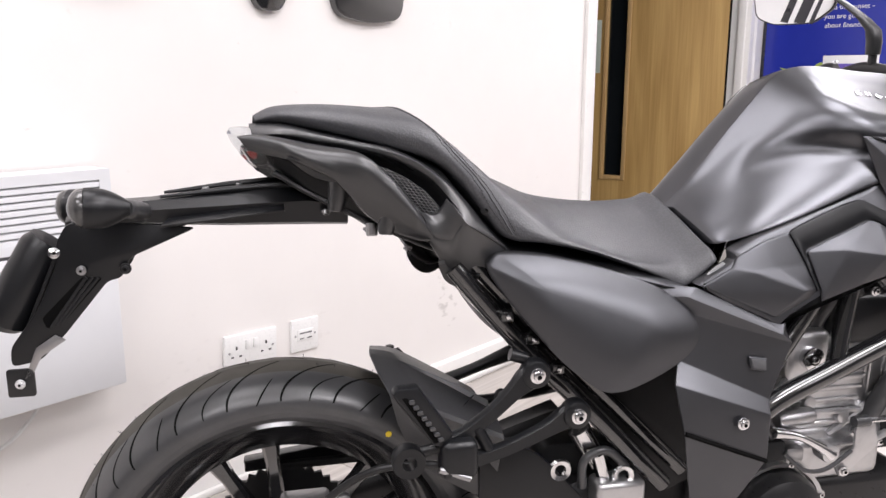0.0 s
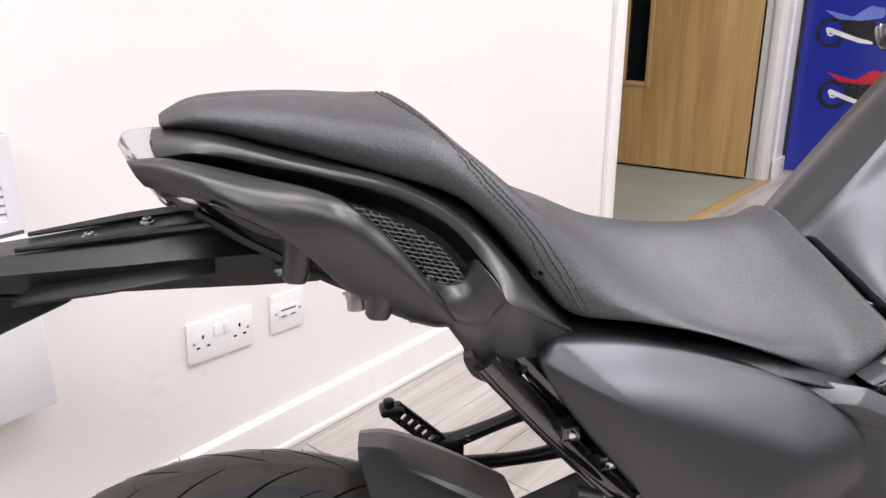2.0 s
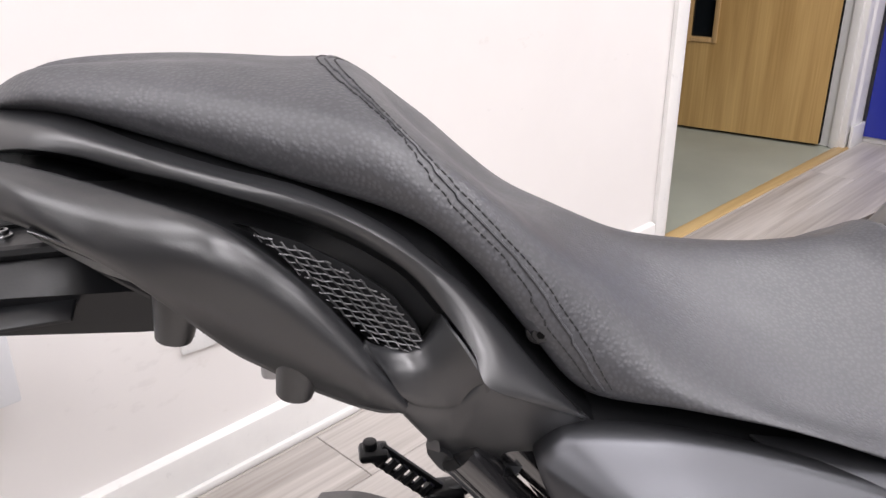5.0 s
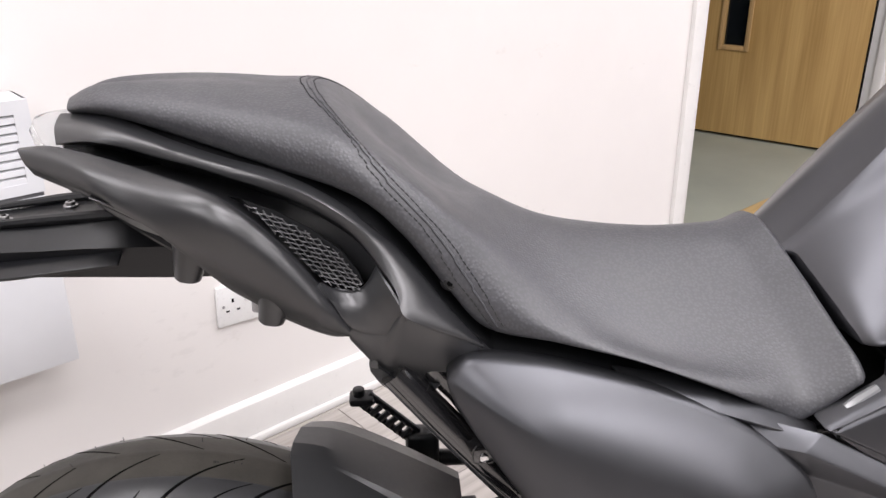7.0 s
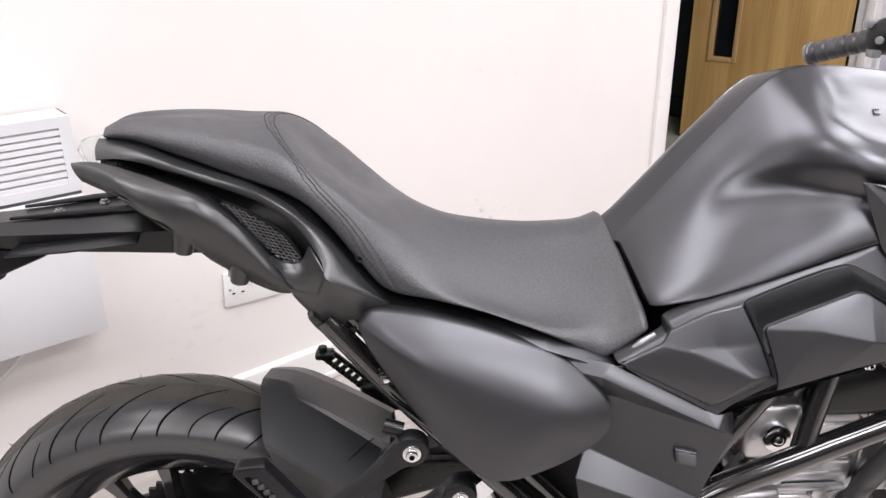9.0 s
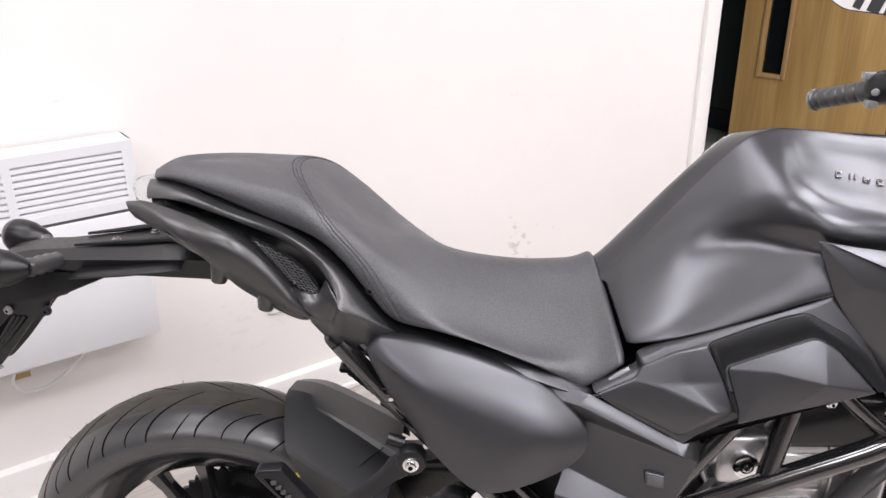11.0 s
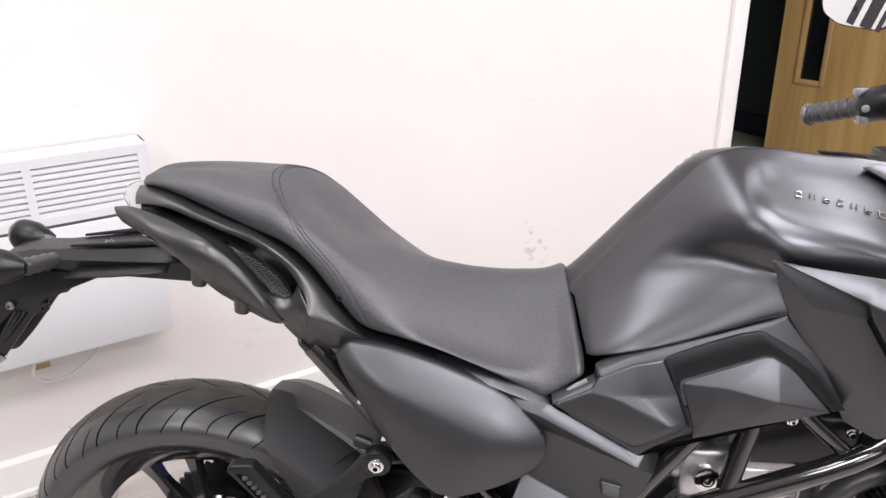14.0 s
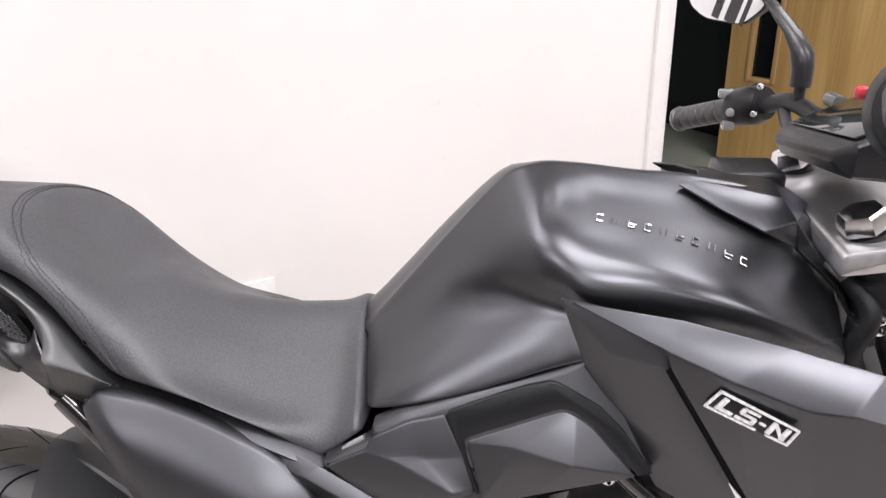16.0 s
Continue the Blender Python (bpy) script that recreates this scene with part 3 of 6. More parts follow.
def poster():
    """A tall blue advertising banner in a dark frame on the end wall."""
    y1, y0, z0, z1, x = 1.578, 0.72, 0.03, 1.95, EAST - 0.022
    o = thing("advertising_poster", "tall glossy blue advertising poster with motorcycle pictures", "poster")
    part("board", box(x, EAST - 0.002, y0, y1, z0, z1, 0.001), "poster", o, smooth=False)
    part("edge_strip", box(x - 0.006, EAST - 0.002, y1, y1 + 0.014, z0, z1, 0.002), "ink_k", o, "black edge strip")

    def bike_picture(cy, cz, s, body):
        ink = []
        for wy in (-0.62, 0.62):
            ink.append(("printed_wheel", lathe([(0.34 * s, 0), (0.34 * s, -0.0015), (0.25 * s, -0.0015), (0.25 * s, 0)], 28, "x", (x, cy - wy * s, cz)), "ink_k"))
            ink.append(("printed_hub", lathe([(0.09 * s, 0), (0.09 * s, -0.0015), (0.05 * s, -0.0015), (0.05 * s, 0)], 20, "x", (x, cy - wy * s, cz)), "ink_w"))
        def flat(pts, d):
            q = rounded([(cy - a * s, cz + b * s) for a, b in pts], 0.05 * s)
            return loft([[(x, a, b) for a, b in q], [(x - d, a, b) for a, b in q]])
        ink.append(("printed_engine", flat([(-0.3, -0.15), (0.3, -0.2), (0.42, 0.1), (0.2, 0.35), (-0.35, 0.3)], 0.0012), "ink_k"))
        ink.append(("printed_body", flat([(-0.85, 0.5), (-0.2, 0.36), (0.15, 0.62), (0.5, 0.55), (0.42, 0.36), (0.0, 0.28), (-0.5, 0.3)], 0.0022), body))
        ink.append(("printed_exhaust", flat([(-0.75, 0.02), (-0.72, 0.12), (0.0, -0.1), (0.3, -0.16), (0.3, -0.22), (0.0, -0.2)], 0.0026), "ink_w"))
        ink.append(("printed_fork", flat([(0.58, 0), (0.66, 0.02), (0.5, 0.62), (0.42, 0.6)], 0.0024), "ink_k"))
        for name, bm, mt in ink:
            part(name, bm, mt, o)

    bike_picture(1.33, 0.93, 0.20, "ink_g")
    bike_picture(1.33, 0.70, 0.20, "ink_b")
    bike_picture(1.28, 0.42, 0.20, "ink_r")
    for text, z, size in (("or into the sunset -", 1.306, 0.033), ("you are going,", 1.263, 0.033), ("about finance", 1.220, 0.033)):
        c = bpy.data.curves.new("printed_words", "FONT")
        c.body, c.size, c.extrude = text, size, 0.0006
        t = new("printed_words", c)
        t.data.materials.append(M["ink_w"])
        t.parent = o
        c.align_x = "CENTER"
        t.matrix_world = pose(x - 0.0015, 1.205, z, 90, 0, -90)


def price_card():
    """A small printed price card pinned over the poster."""
    o = thing("price_card", "white and purple price card fixed over the poster", "price card")
    x = EAST - 0.03
    part("card", box(x, x + 0.003, 1.03, 1.285, 0.885, 1.085, 0.001), "film", o)
    part("purple_field", box(x - 0.001, x, 1.03, 1.235, 0.915, 1.045), "card", o)
    part("price_field", box(x - 0.002, x - 0.001, 1.035, 1.155, 0.965, 1.02), "film", o)
    for text, y, z, size, mt in (("£", 1.222, 0.968, 0.065, "ink_w"), ("499", 1.15, 0.974, 0.05, "ink_k")):
        c = bpy.data.curves.new("printed_price", "FONT")
        c.body, c.size, c.extrude = text, size, 0.0004
        t = new("printed_price", c)
        c.materials.append(M[mt])
        t.parent = o
        t.matrix_world = pose(x - 0.0028, y, z, 90, 0, -90)


price_card()

poster()


# ---- the motorcycle: x forward from the tail, y to its left, z up ----
BIKE = thing("motorcycle", "matt graphite and black naked motorcycle parked on its stand", "motorcycle", pose(0.7342, 0.9743, 0, 0, 0, -37))
R = (0, -1, 0)


def seat():
    top = [(0.135, 0, 0.9092), (0.16, 0, 0.9245), (0.22, 0, 0.9297), (0.28, 0, 0.9278), (0.325, 0, 0.9235), (0.365, 0, 0.8825), (0.41, 0, 0.8436), (0.45, 0, 0.831), (0.5, 0, 0.8091), (0.55, 0, 0.7993), (0.6, 0, 0.7948), (0.64, 0, 0.7955), (0.664, 0, 0.7977), (0.684, 0, 0.805)]
    low = [(0.14, -0.015, 0.908), (0.175, -0.038, 0.911), (0.226, -0.062, 0.902), (0.288, -0.09, 0.888), (0.346, -0.108, 0.871), (0.379, -0.115, 0.845), (0.41, -0.121, 0.806), (0.44, -0.126, 0.773), (0.49, -0.142, 0.766), (0.545, -0.153, 0.754), (0.60, -0.160, 0.734), (0.635, -0.163, 0.719), (0.662, -0.166, 0.7075), (0.703, -0.168, 0.738)]
    sho = [(0.137, -0.012, 0.9185), (0.165, -0.03, 0.9281), (0.22, -0.052, 0.9281), (0.284, -0.078, 0.9212), (0.332, -0.092, 0.9132), (0.37, -0.098, 0.8887), (0.41, -0.102, 0.8536), (0.447, -0.108, 0.8194), (0.497, -0.116, 0.7825), (0.55, -0.122, 0.7569), (0.6, -0.126, 0.7435), (0.645, -0.13, 0.7409), (0.675, -0.132, 0.7445), (0.698, -0.132, 0.7594)]
    n = 90
    T, L, S = cr(top, n), cr(low, n), cr(sho, n)
    rows = []
    for t, b, s in zip(T, L, S):
        mid = (b + s) / 2 + np.array((0, -0.010, 0.0))
        q = (s + t) / 2 + np.array((0, 0, 0.004))
        half = [b + np.array((0, 0.012, -0.004)), b, mid, s, q, t]
        fall = 0.12 + 0.06 * min(1.0, max(0.0, (t[0] - 0.38) / 0.12))
        far = [p * (1, -1, 1) - np.array((0, 0, fall * max(0.0, -p[1]))) for p in half[-2::-1]]
        rows.append(cr(half + far, 45))
    for s, d in ((0.97, 0.004), (0.88, 0.007), (0.70, 0.009)):  # rounded nose
        c = rows[89].mean(0)
        rows.append(c + (rows[89] - c) * s + np.array((d, 0, 0)))
    ob = part("seat_cover", loft(rows), "vinyl", BIKE, "black grained vinyl seat cover", angle=70)
    return ob


seat()


def tank_profile():
    """Six lines along the tank, from its lower edge over the knee hollow, the bulge and the shoulder to the ridge and the middle."""
    low = [(0.711, -0.146, 0.757), (0.722, -0.156, 0.761), (0.757, -0.168, 0.774), (0.805, -0.173, 0.791), (0.853, -0.176, 0.810), (0.90, -0.179, 0.829), (0.935, -0.182, 0.838), (0.995, -0.18, 0.835), (1.055, -0.17, 0.825), (1.118, -0.155, 0.805), (1.174, -0.13, 0.78)]
    kne = [(0.704, -0.098, 0.777), (0.717, -0.106, 0.788), (0.752, -0.110, 0.815), (0.800, -0.108, 0.853), (0.848, -0.124, 0.8725), (0.890, -0.148, 0.876), (0.930, -0.163, 0.873), (0.990, -0.165, 0.866), (1.05, -0.160, 0.853), (1.115, -0.150, 0.833), (1.172, -0.130, 0.804)]
    blg = [(0.701, -0.072, 0.786), (0.715, -0.078, 0.800), (0.751, -0.083, 0.832), (0.798, -0.090, 0.876), (0.847, -0.118, 0.899), (0.886, -0.147, 0.904), (0.926, -0.165, 0.899), (0.988, -0.168, 0.892), (1.048, -0.166, 0.878), (1.113, -0.154, 0.855), (1.171, -0.132, 0.820)]
    sho = [(0.698, -0.056, 0.791), (0.713, -0.060, 0.807), (0.749, -0.064, 0.843), (0.796, -0.071, 0.891), (0.846, -0.100, 0.925), (0.882, -0.126, 0.934), (0.923, -0.142, 0.927), (0.986, -0.148, 0.917), (1.046, -0.150, 0.899), (1.111, -0.140, 0.875), (1.170, -0.120, 0.839)]
    cre = [(0.686, -0.042, 0.7871), (0.706, -0.046, 0.8067), (0.742, -0.048, 0.8495), (0.793, -0.047, 0.9108), (0.843, -0.045, 0.9661), (0.875, -0.045, 0.982), (0.914, -0.048, 0.9842), (0.974, -0.05, 0.9779), (1.033, -0.05, 0.9729), (1.103, -0.048, 0.9556), (1.168, -0.04, 0.9149)]
    top = [(0.683, 0, 0.7947), (0.703, 0, 0.8121), (0.739, 0, 0.8519), (0.79, 0, 0.9097), (0.84, 0, 0.9587), (0.872, 0, 0.9674), (0.911, 0, 0.9646), (0.971, 0, 0.9575), (1.03, 0, 0.9535), (1.1, 0, 0.9457), (1.165, 0, 0.9158)]
    return low, kne, blg, sho, cre, top


def tank():
    n = 130
    C = [cr(c, n) for c in tank_profile()]
    rows = []
    for l, k, b, s, c, t in zip(*C):
        half = [l + V3(0, 0.03, -0.004), l + V3(0, 0.005, -0.002), l, l + (k - l) * V3(0.3, 0.22, 0.3), l + (k - l) * V3(0.65, 0.60, 0.65), k, b, s, c + (s - c) * 0.16, c + (t - c) * 0.14, t]
        fall = 0.56 + 0.13 * min(1.0, max(0.0, (t[0] - 0.74) / 0.14))
        ring = cr(half + [p * (1, -0.95, 1) - np.array((0, 0, fall * max(0.0, -p[1] - 0.0025))) for p in half[-2::-1]], 141)
        for p in ring:  # a shallow almond hollow on the shoulder, for the lettering
            x, y = p[0], -p[1]
            if 0.87 < x < 1.19 and p[2] > 0.84 and y > 0:
                mid, half_w = 0.104 + 0.10 * (x - 0.92), 0.034 * math.sqrt(max(0.0, min(1, (x - 0.878) / 0.06))) * max(0.0, min(1, (1.19 - x) / 0.08)) + 1e-5
                d = abs(y - mid) / half_w
                if d < 1.25:
                    p[2] -= 0.0030 * min(1, (1.25 - d) / 0.35) ** 2 * (3 - 2 * min(1, (1.25 - d) / 0.35)) * min(1, half_w / 0.02)
        rows.append(ring)
    return part("fuel_tank", loft(rows), "satin", BIKE, "matt graphite painted fuel tank", angle=60)


TANK = tank()


def side_cover():
    o = cr([(0.409, 0.739), (0.4115, 0.746), (0.4185, 0.753), (0.431, 0.756), (0.473, 0.7535), (0.505, 0.748), (0.537, 0.7405), (0.565, 0.732), (0.592, 0.723), (0.620, 0.711), (0.643, 0.696), (0.6565, 0.683), (0.663, 0.671), (0.6645, 0.658), (0.659, 0.644), (0.645, 0.6305), (0.624, 0.6175), (0.597, 0.605), (0.571, 0.5955), (0.5525, 0.5925), (0.536, 0.5945), (0.518, 0.6055), (0.4915, 0.628), (0.4645, 0.6575), (0.4375, 0.6915), (0.417, 0.721)], 110, True)
    f = lambda x, z: -0.182 - 0.12 * (x - 0.6) + 0.36 * (z - 0.7)
    ob = part("side_cover", ridge(o, f, 0.023, 0.016, (0.480, 0.712), (0.590, 0.674), 16, 2.0), "matt", BIKE, "smooth matt graphite side cover", angle=60)
    mirror_y(ob)


side_cover()


def pair(name, maker, mt, label="", angle=40):
    """A part on the right flank and its twin on the left."""
    a = part(name, maker, mt, BIKE, label, angle=angle)
    return a, mirror_y(a)


# -- wheel, tyre, brake and drive --
AX, AZ, TR = 0.156, 0.2945, 0.2945


def tyre(parent):
    """A road tyre: rounded crown, black strips swept in from each shoulder as grooves, fine lines on the side wall."""
    prof = cr([(0.222, -0.050), (0.229, -0.0575), (0.239, -0.0645), (0.253, -0.0665), (0.264, -0.0635), (0.2745, -0.054), (0.284, -0.039), (0.291, -0.020), (TR, 0)], 46)
    prof = np.r_[prof, prof[-2::-1] * (1, -1)]
    m, n = len(prof), 360
    th = np.linspace(0, 2 * math.pi, n, endpoint=False)
    arc = np.r_[0, np.cumsum(np.hypot(*np.diff(prof, axis=0).T))]
    s = arc - arc[m // 2]  # along the section, 0 on the crown
    S, TH = np.meshgrid(s, th)
    depth = np.zeros_like(S)
    side = np.abs(S)
    for ring in (0.0885, 0.0925, 0.0965):
        depth = np.maximum(depth, 0.0007 * (np.abs(side - ring) < 0.0009))
    nrm = np.gradient(prof, axis=0)
    nrm = np.c_[nrm[:, 1], -nrm[:, 0]]
    nrm /= np.linalg.norm(nrm, axis=1)[:, None]
    nrm *= np.sign(nrm[m // 2, 0])
    r = prof[None, :, 0] - depth * nrm[None, :, 0]
    h = prof[None, :, 1] - depth * nrm[None, :, 1]
    co = np.stack([AX + r * np.cos(TH), h, AZ + r * np.sin(TH)], -1).reshape(-1, 3)
    i, j = np.meshgrid(np.arange(n), np.arange(m - 1), indexing="ij")
    q = np.stack([i * m + j, ((i + 1) % n) * m + j, ((i + 1) % n) * m + j + 1, i * m + j + 1], -1).reshape(-1, 4)
    me = bpy.data.meshes.new("rear_tyre")
    me.from_pydata(co.tolist(), [], q.tolist())
    me.update()
    ob = mesh_part("rear_tyre", me, ["rubber", "tread"], parent, "new black road tyre with swept grooves", angle=55)
    crown = np.abs(s[:-1]) < 0.030
    me.polygons.foreach_set("material_index", np.tile(crown.astype(int), n).tolist())
    # swept grooves, near-black strips laid on for their shade: a long hooked one and two short ones in turn, round each
    # shoulder
    per = 2 * math.pi / 24
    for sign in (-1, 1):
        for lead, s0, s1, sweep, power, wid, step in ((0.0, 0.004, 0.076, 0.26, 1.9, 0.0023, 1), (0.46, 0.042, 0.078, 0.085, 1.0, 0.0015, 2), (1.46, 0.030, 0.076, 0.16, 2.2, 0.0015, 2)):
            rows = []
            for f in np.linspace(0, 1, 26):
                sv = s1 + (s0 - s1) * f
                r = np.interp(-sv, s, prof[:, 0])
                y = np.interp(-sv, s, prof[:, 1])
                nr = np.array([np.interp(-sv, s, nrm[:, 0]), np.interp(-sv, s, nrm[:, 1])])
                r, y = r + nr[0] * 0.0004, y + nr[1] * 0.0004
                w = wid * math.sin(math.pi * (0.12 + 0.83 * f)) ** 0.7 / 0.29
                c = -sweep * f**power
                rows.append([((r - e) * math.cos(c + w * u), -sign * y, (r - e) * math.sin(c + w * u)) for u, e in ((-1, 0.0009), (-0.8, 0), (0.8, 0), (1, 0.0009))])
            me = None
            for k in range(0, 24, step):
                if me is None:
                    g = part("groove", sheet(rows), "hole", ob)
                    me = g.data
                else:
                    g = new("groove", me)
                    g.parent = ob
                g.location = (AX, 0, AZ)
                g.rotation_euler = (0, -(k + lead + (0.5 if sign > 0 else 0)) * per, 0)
    # moulding whiskers along the crown and shoulder
    bm = bmesh.new()
    rng = random.Random(4)
    for k in range(70):
        a = rng.uniform(0.2, 2.9)
        y = rng.choice((-0.034, -0.012, 0.0, 0.018, 0.036)) + rng.uniform(-0.002, 0.002)
        rr = np.interp(abs(y), [0, 0.02, 0.039, 0.054], [TR, 0.291, 0.284, 0.2745]) - 0.0005
        d = V3(math.cos(a), y * 4, math.sin(a))
        p = V3(AX + rr * math.cos(a), y, AZ + rr * math.sin(a))
        bm = tube([p, p + d * rng.uniform(0.002, 0.006)], [0.0005, 0.0003], 4, 0, bm)
    tagged(part("moulding_whiskers", bm, "rubber", ob), kind="stuff")
    part("balance_dot", disc((AX + 0.246 * math.cos(0.966), -0.0665, AZ + 0.246 * math.sin(0.966)), R, 0.0042, 0.0012, 0.0004, 16), "yellow", ob, "yellow balance dot")


def wheel():
    w = new("rear_wheel")
    w.parent = BIKE
    tyre(w)
    rim = [(0.2300, -0.0575), (0.2285, -0.050), (0.206, -0.044), (0.192, -0.022), (0.192, 0.022), (0.206, 0.044), (0.2285, 0.050), (0.2300, 0.0575), (0.224, 0.060), (0.204, 0.046), (0.180, 0.022), (0.180, -0.022), (0.204, -0.046), (0.224, -0.060)]
    part("rim", lathe(rim + rim[:1], 140, "y", (AX, 0, AZ)), "gloss", w, "gloss black cast alloy rim", angle=30)
    for k in range(5):
        b = 2 * math.pi * k / 5 + 0.62
        for e in (-1, 1):
            rows = []
            for f, wd, tk in ((0.03, 0.016, 0.020), (0.09, 0.011, 0.015), (0.15, 0.0095, 0.012), (0.186, 0.014, 0.016)):
                a = b + e * np.interp(f, [0.03, 0.09, 0.186], [0.20, 0.21, 0.215])
                c = V3(AX + f * math.cos(a), -0.004, AZ + f * math.sin(a))
                t = V3(-math.sin(a), 0, math.cos(a))
                y = V3(0, 1, 0)
                rows.append([c + t * wd * u + y * tk * v for u, v in ((-1, -0.5), (-0.6, -1), (0.6, -1), (1, -0.5), (1, 0.5), (0.6, 1), (-0.6, 1), (-1, 0.5))])
            part("spoke", loft(rows), "gloss", w, angle=30)
    part("hub", lathe([(0.0, -0.062), (0.026, -0.062), (0.03, -0.058), (0.034, -0.04), (0.05, -0.03), (0.05, 0.03), (0.06, 0.04), (0.06, 0.06), (0, 0.06)], 40, "y", (AX, 0, AZ)), "gloss", w, angle=30)
    brake = [(0.108, -0.066), (0.110, -0.068), (0.110, -0.0715), (0.108, -0.073), (0.078, -0.073), (0.076, -0.07), (0.078, -0.066), (0.108, -0.066)]
    part("brake_disc", lathe(brake, 90, "y", (AX, 0, AZ)), "dullsteel", w, "steel rear brake disc", angle=30)
    n = 41
    pts = [(AX + (0.098 + 0.007 * (k % 2)) * math.cos(a), AZ + (0.098 + 0.007 * (k % 2)) * math.sin(a)) for k, a in enumerate(np.linspace(0, 2 * math.pi, 2 * n, endpoint=False))]
    part("sprocket", plate(pts, 0.072, 0.006, 0.0008), "satinblack", w, "black rear chain sprocket", angle=30)
    part("axle_nut", disc((AX, -0.085, AZ), R, 0.015, 0.018, 0.002, 6), "dullsteel", w)


wheel()


def drive():
    """Drive chain, chain guard and swingarm."""
    c = new("drive_chain")
    c.parent = BIKE
    rng = []
    for k in range(46):
        f = k / 45
        x, z = AX + f * 0.40, np.interp(f, [0, 1], [AZ + 0.103, 0.40])
        rng.append((x, z))
    for x, z in rng:
        part("link", plate(rounded([(x - 0.0078, z - 0.005), (x + 0.0078, z - 0.005), (x + 0.0078, z + 0.005), (x - 0.0078, z + 0.005)], 0.0045, 2), 0.068, 0.012, 0.0006), "satinblack", c)
    guard = facets([(0.10, 0.055, 0.418), (0.10, 0.088, 0.412), (0.34, 0.088, 0.440), (0.46, 0.088, 0.445), (0.46, 0.055, 0.452), (0.34, 0.055, 0.448), (0.10, 0.090, 0.385), (0.46, 0.090, 0.405)], [(0, 1, 2, 5), (5, 2, 3, 4), (1, 6, 7, 3, 2)], 0.003, 0.0015)
    part("chain_guard", guard, "black", BIKE, "black plastic chain guard")
    for y in (-0.092, 0.105):
        rows = []
        for x, z, hh, ww in ((0.10, 0.292, 0.014, 0.012), (0.13, 0.295, 0.028, 0.014), (0.22, 0.305, 0.030, 0.015), (0.40, 0.345, 0.036, 0.02), (0.60, 0.40, 0.04, 0.028)):
            yy = y * (1 + 0.1 * (x > 0.5))
            rows.append([(x, yy + ww * u, z + hh * v) for u, v in ((-1, -0.7), (-0.7, -1), (0.7, -1), (1, -0.7), (1, 0.7), (0.7, 1), (-0.7, 1), (-1, 0.7))])
        part("swingarm", loft(rows), "satinblack", BIKE, "satin black swingarm", angle=35)
    # rear brake caliper and its carrier
    cal = new("brake_caliper")
    cal.parent = BIKE
    part("caliper_body", box(0.150, 0.215, -0.105, -0.058, 0.388, 0.428, 0.008, 3), "dullsteel", cal, "cast grey brake caliper")
    part("carrier", plate(rounded([(0.13, 0.30), (0.17, 0.29), (0.20, 0.35), (0.245, 0.395), (0.24, 0.425), (0.21, 0.42), (0.16, 0.36)], 0.008), -0.086, 0.01, 0.002), "dullsteel", cal)
    part("pin_cap", disc((0.165, -0.105, 0.408), R, 0.010, 0.012, 0.003), "dullsteel", cal)
    bolt("bolt", (0.200, -0.105, 0.408), R, 0.008, cal)
    part("brake_hose", tube([(0.21, -0.09, 0.425), (0.28, -0.11, 0.47), (0.40, -0.135, 0.47), (0.50, -0.14, 0.42), (0.58, -0.14, 0.36)], 0.005, 10, 40), "satinblack", BIKE, "black rubber brake hose")


drive()


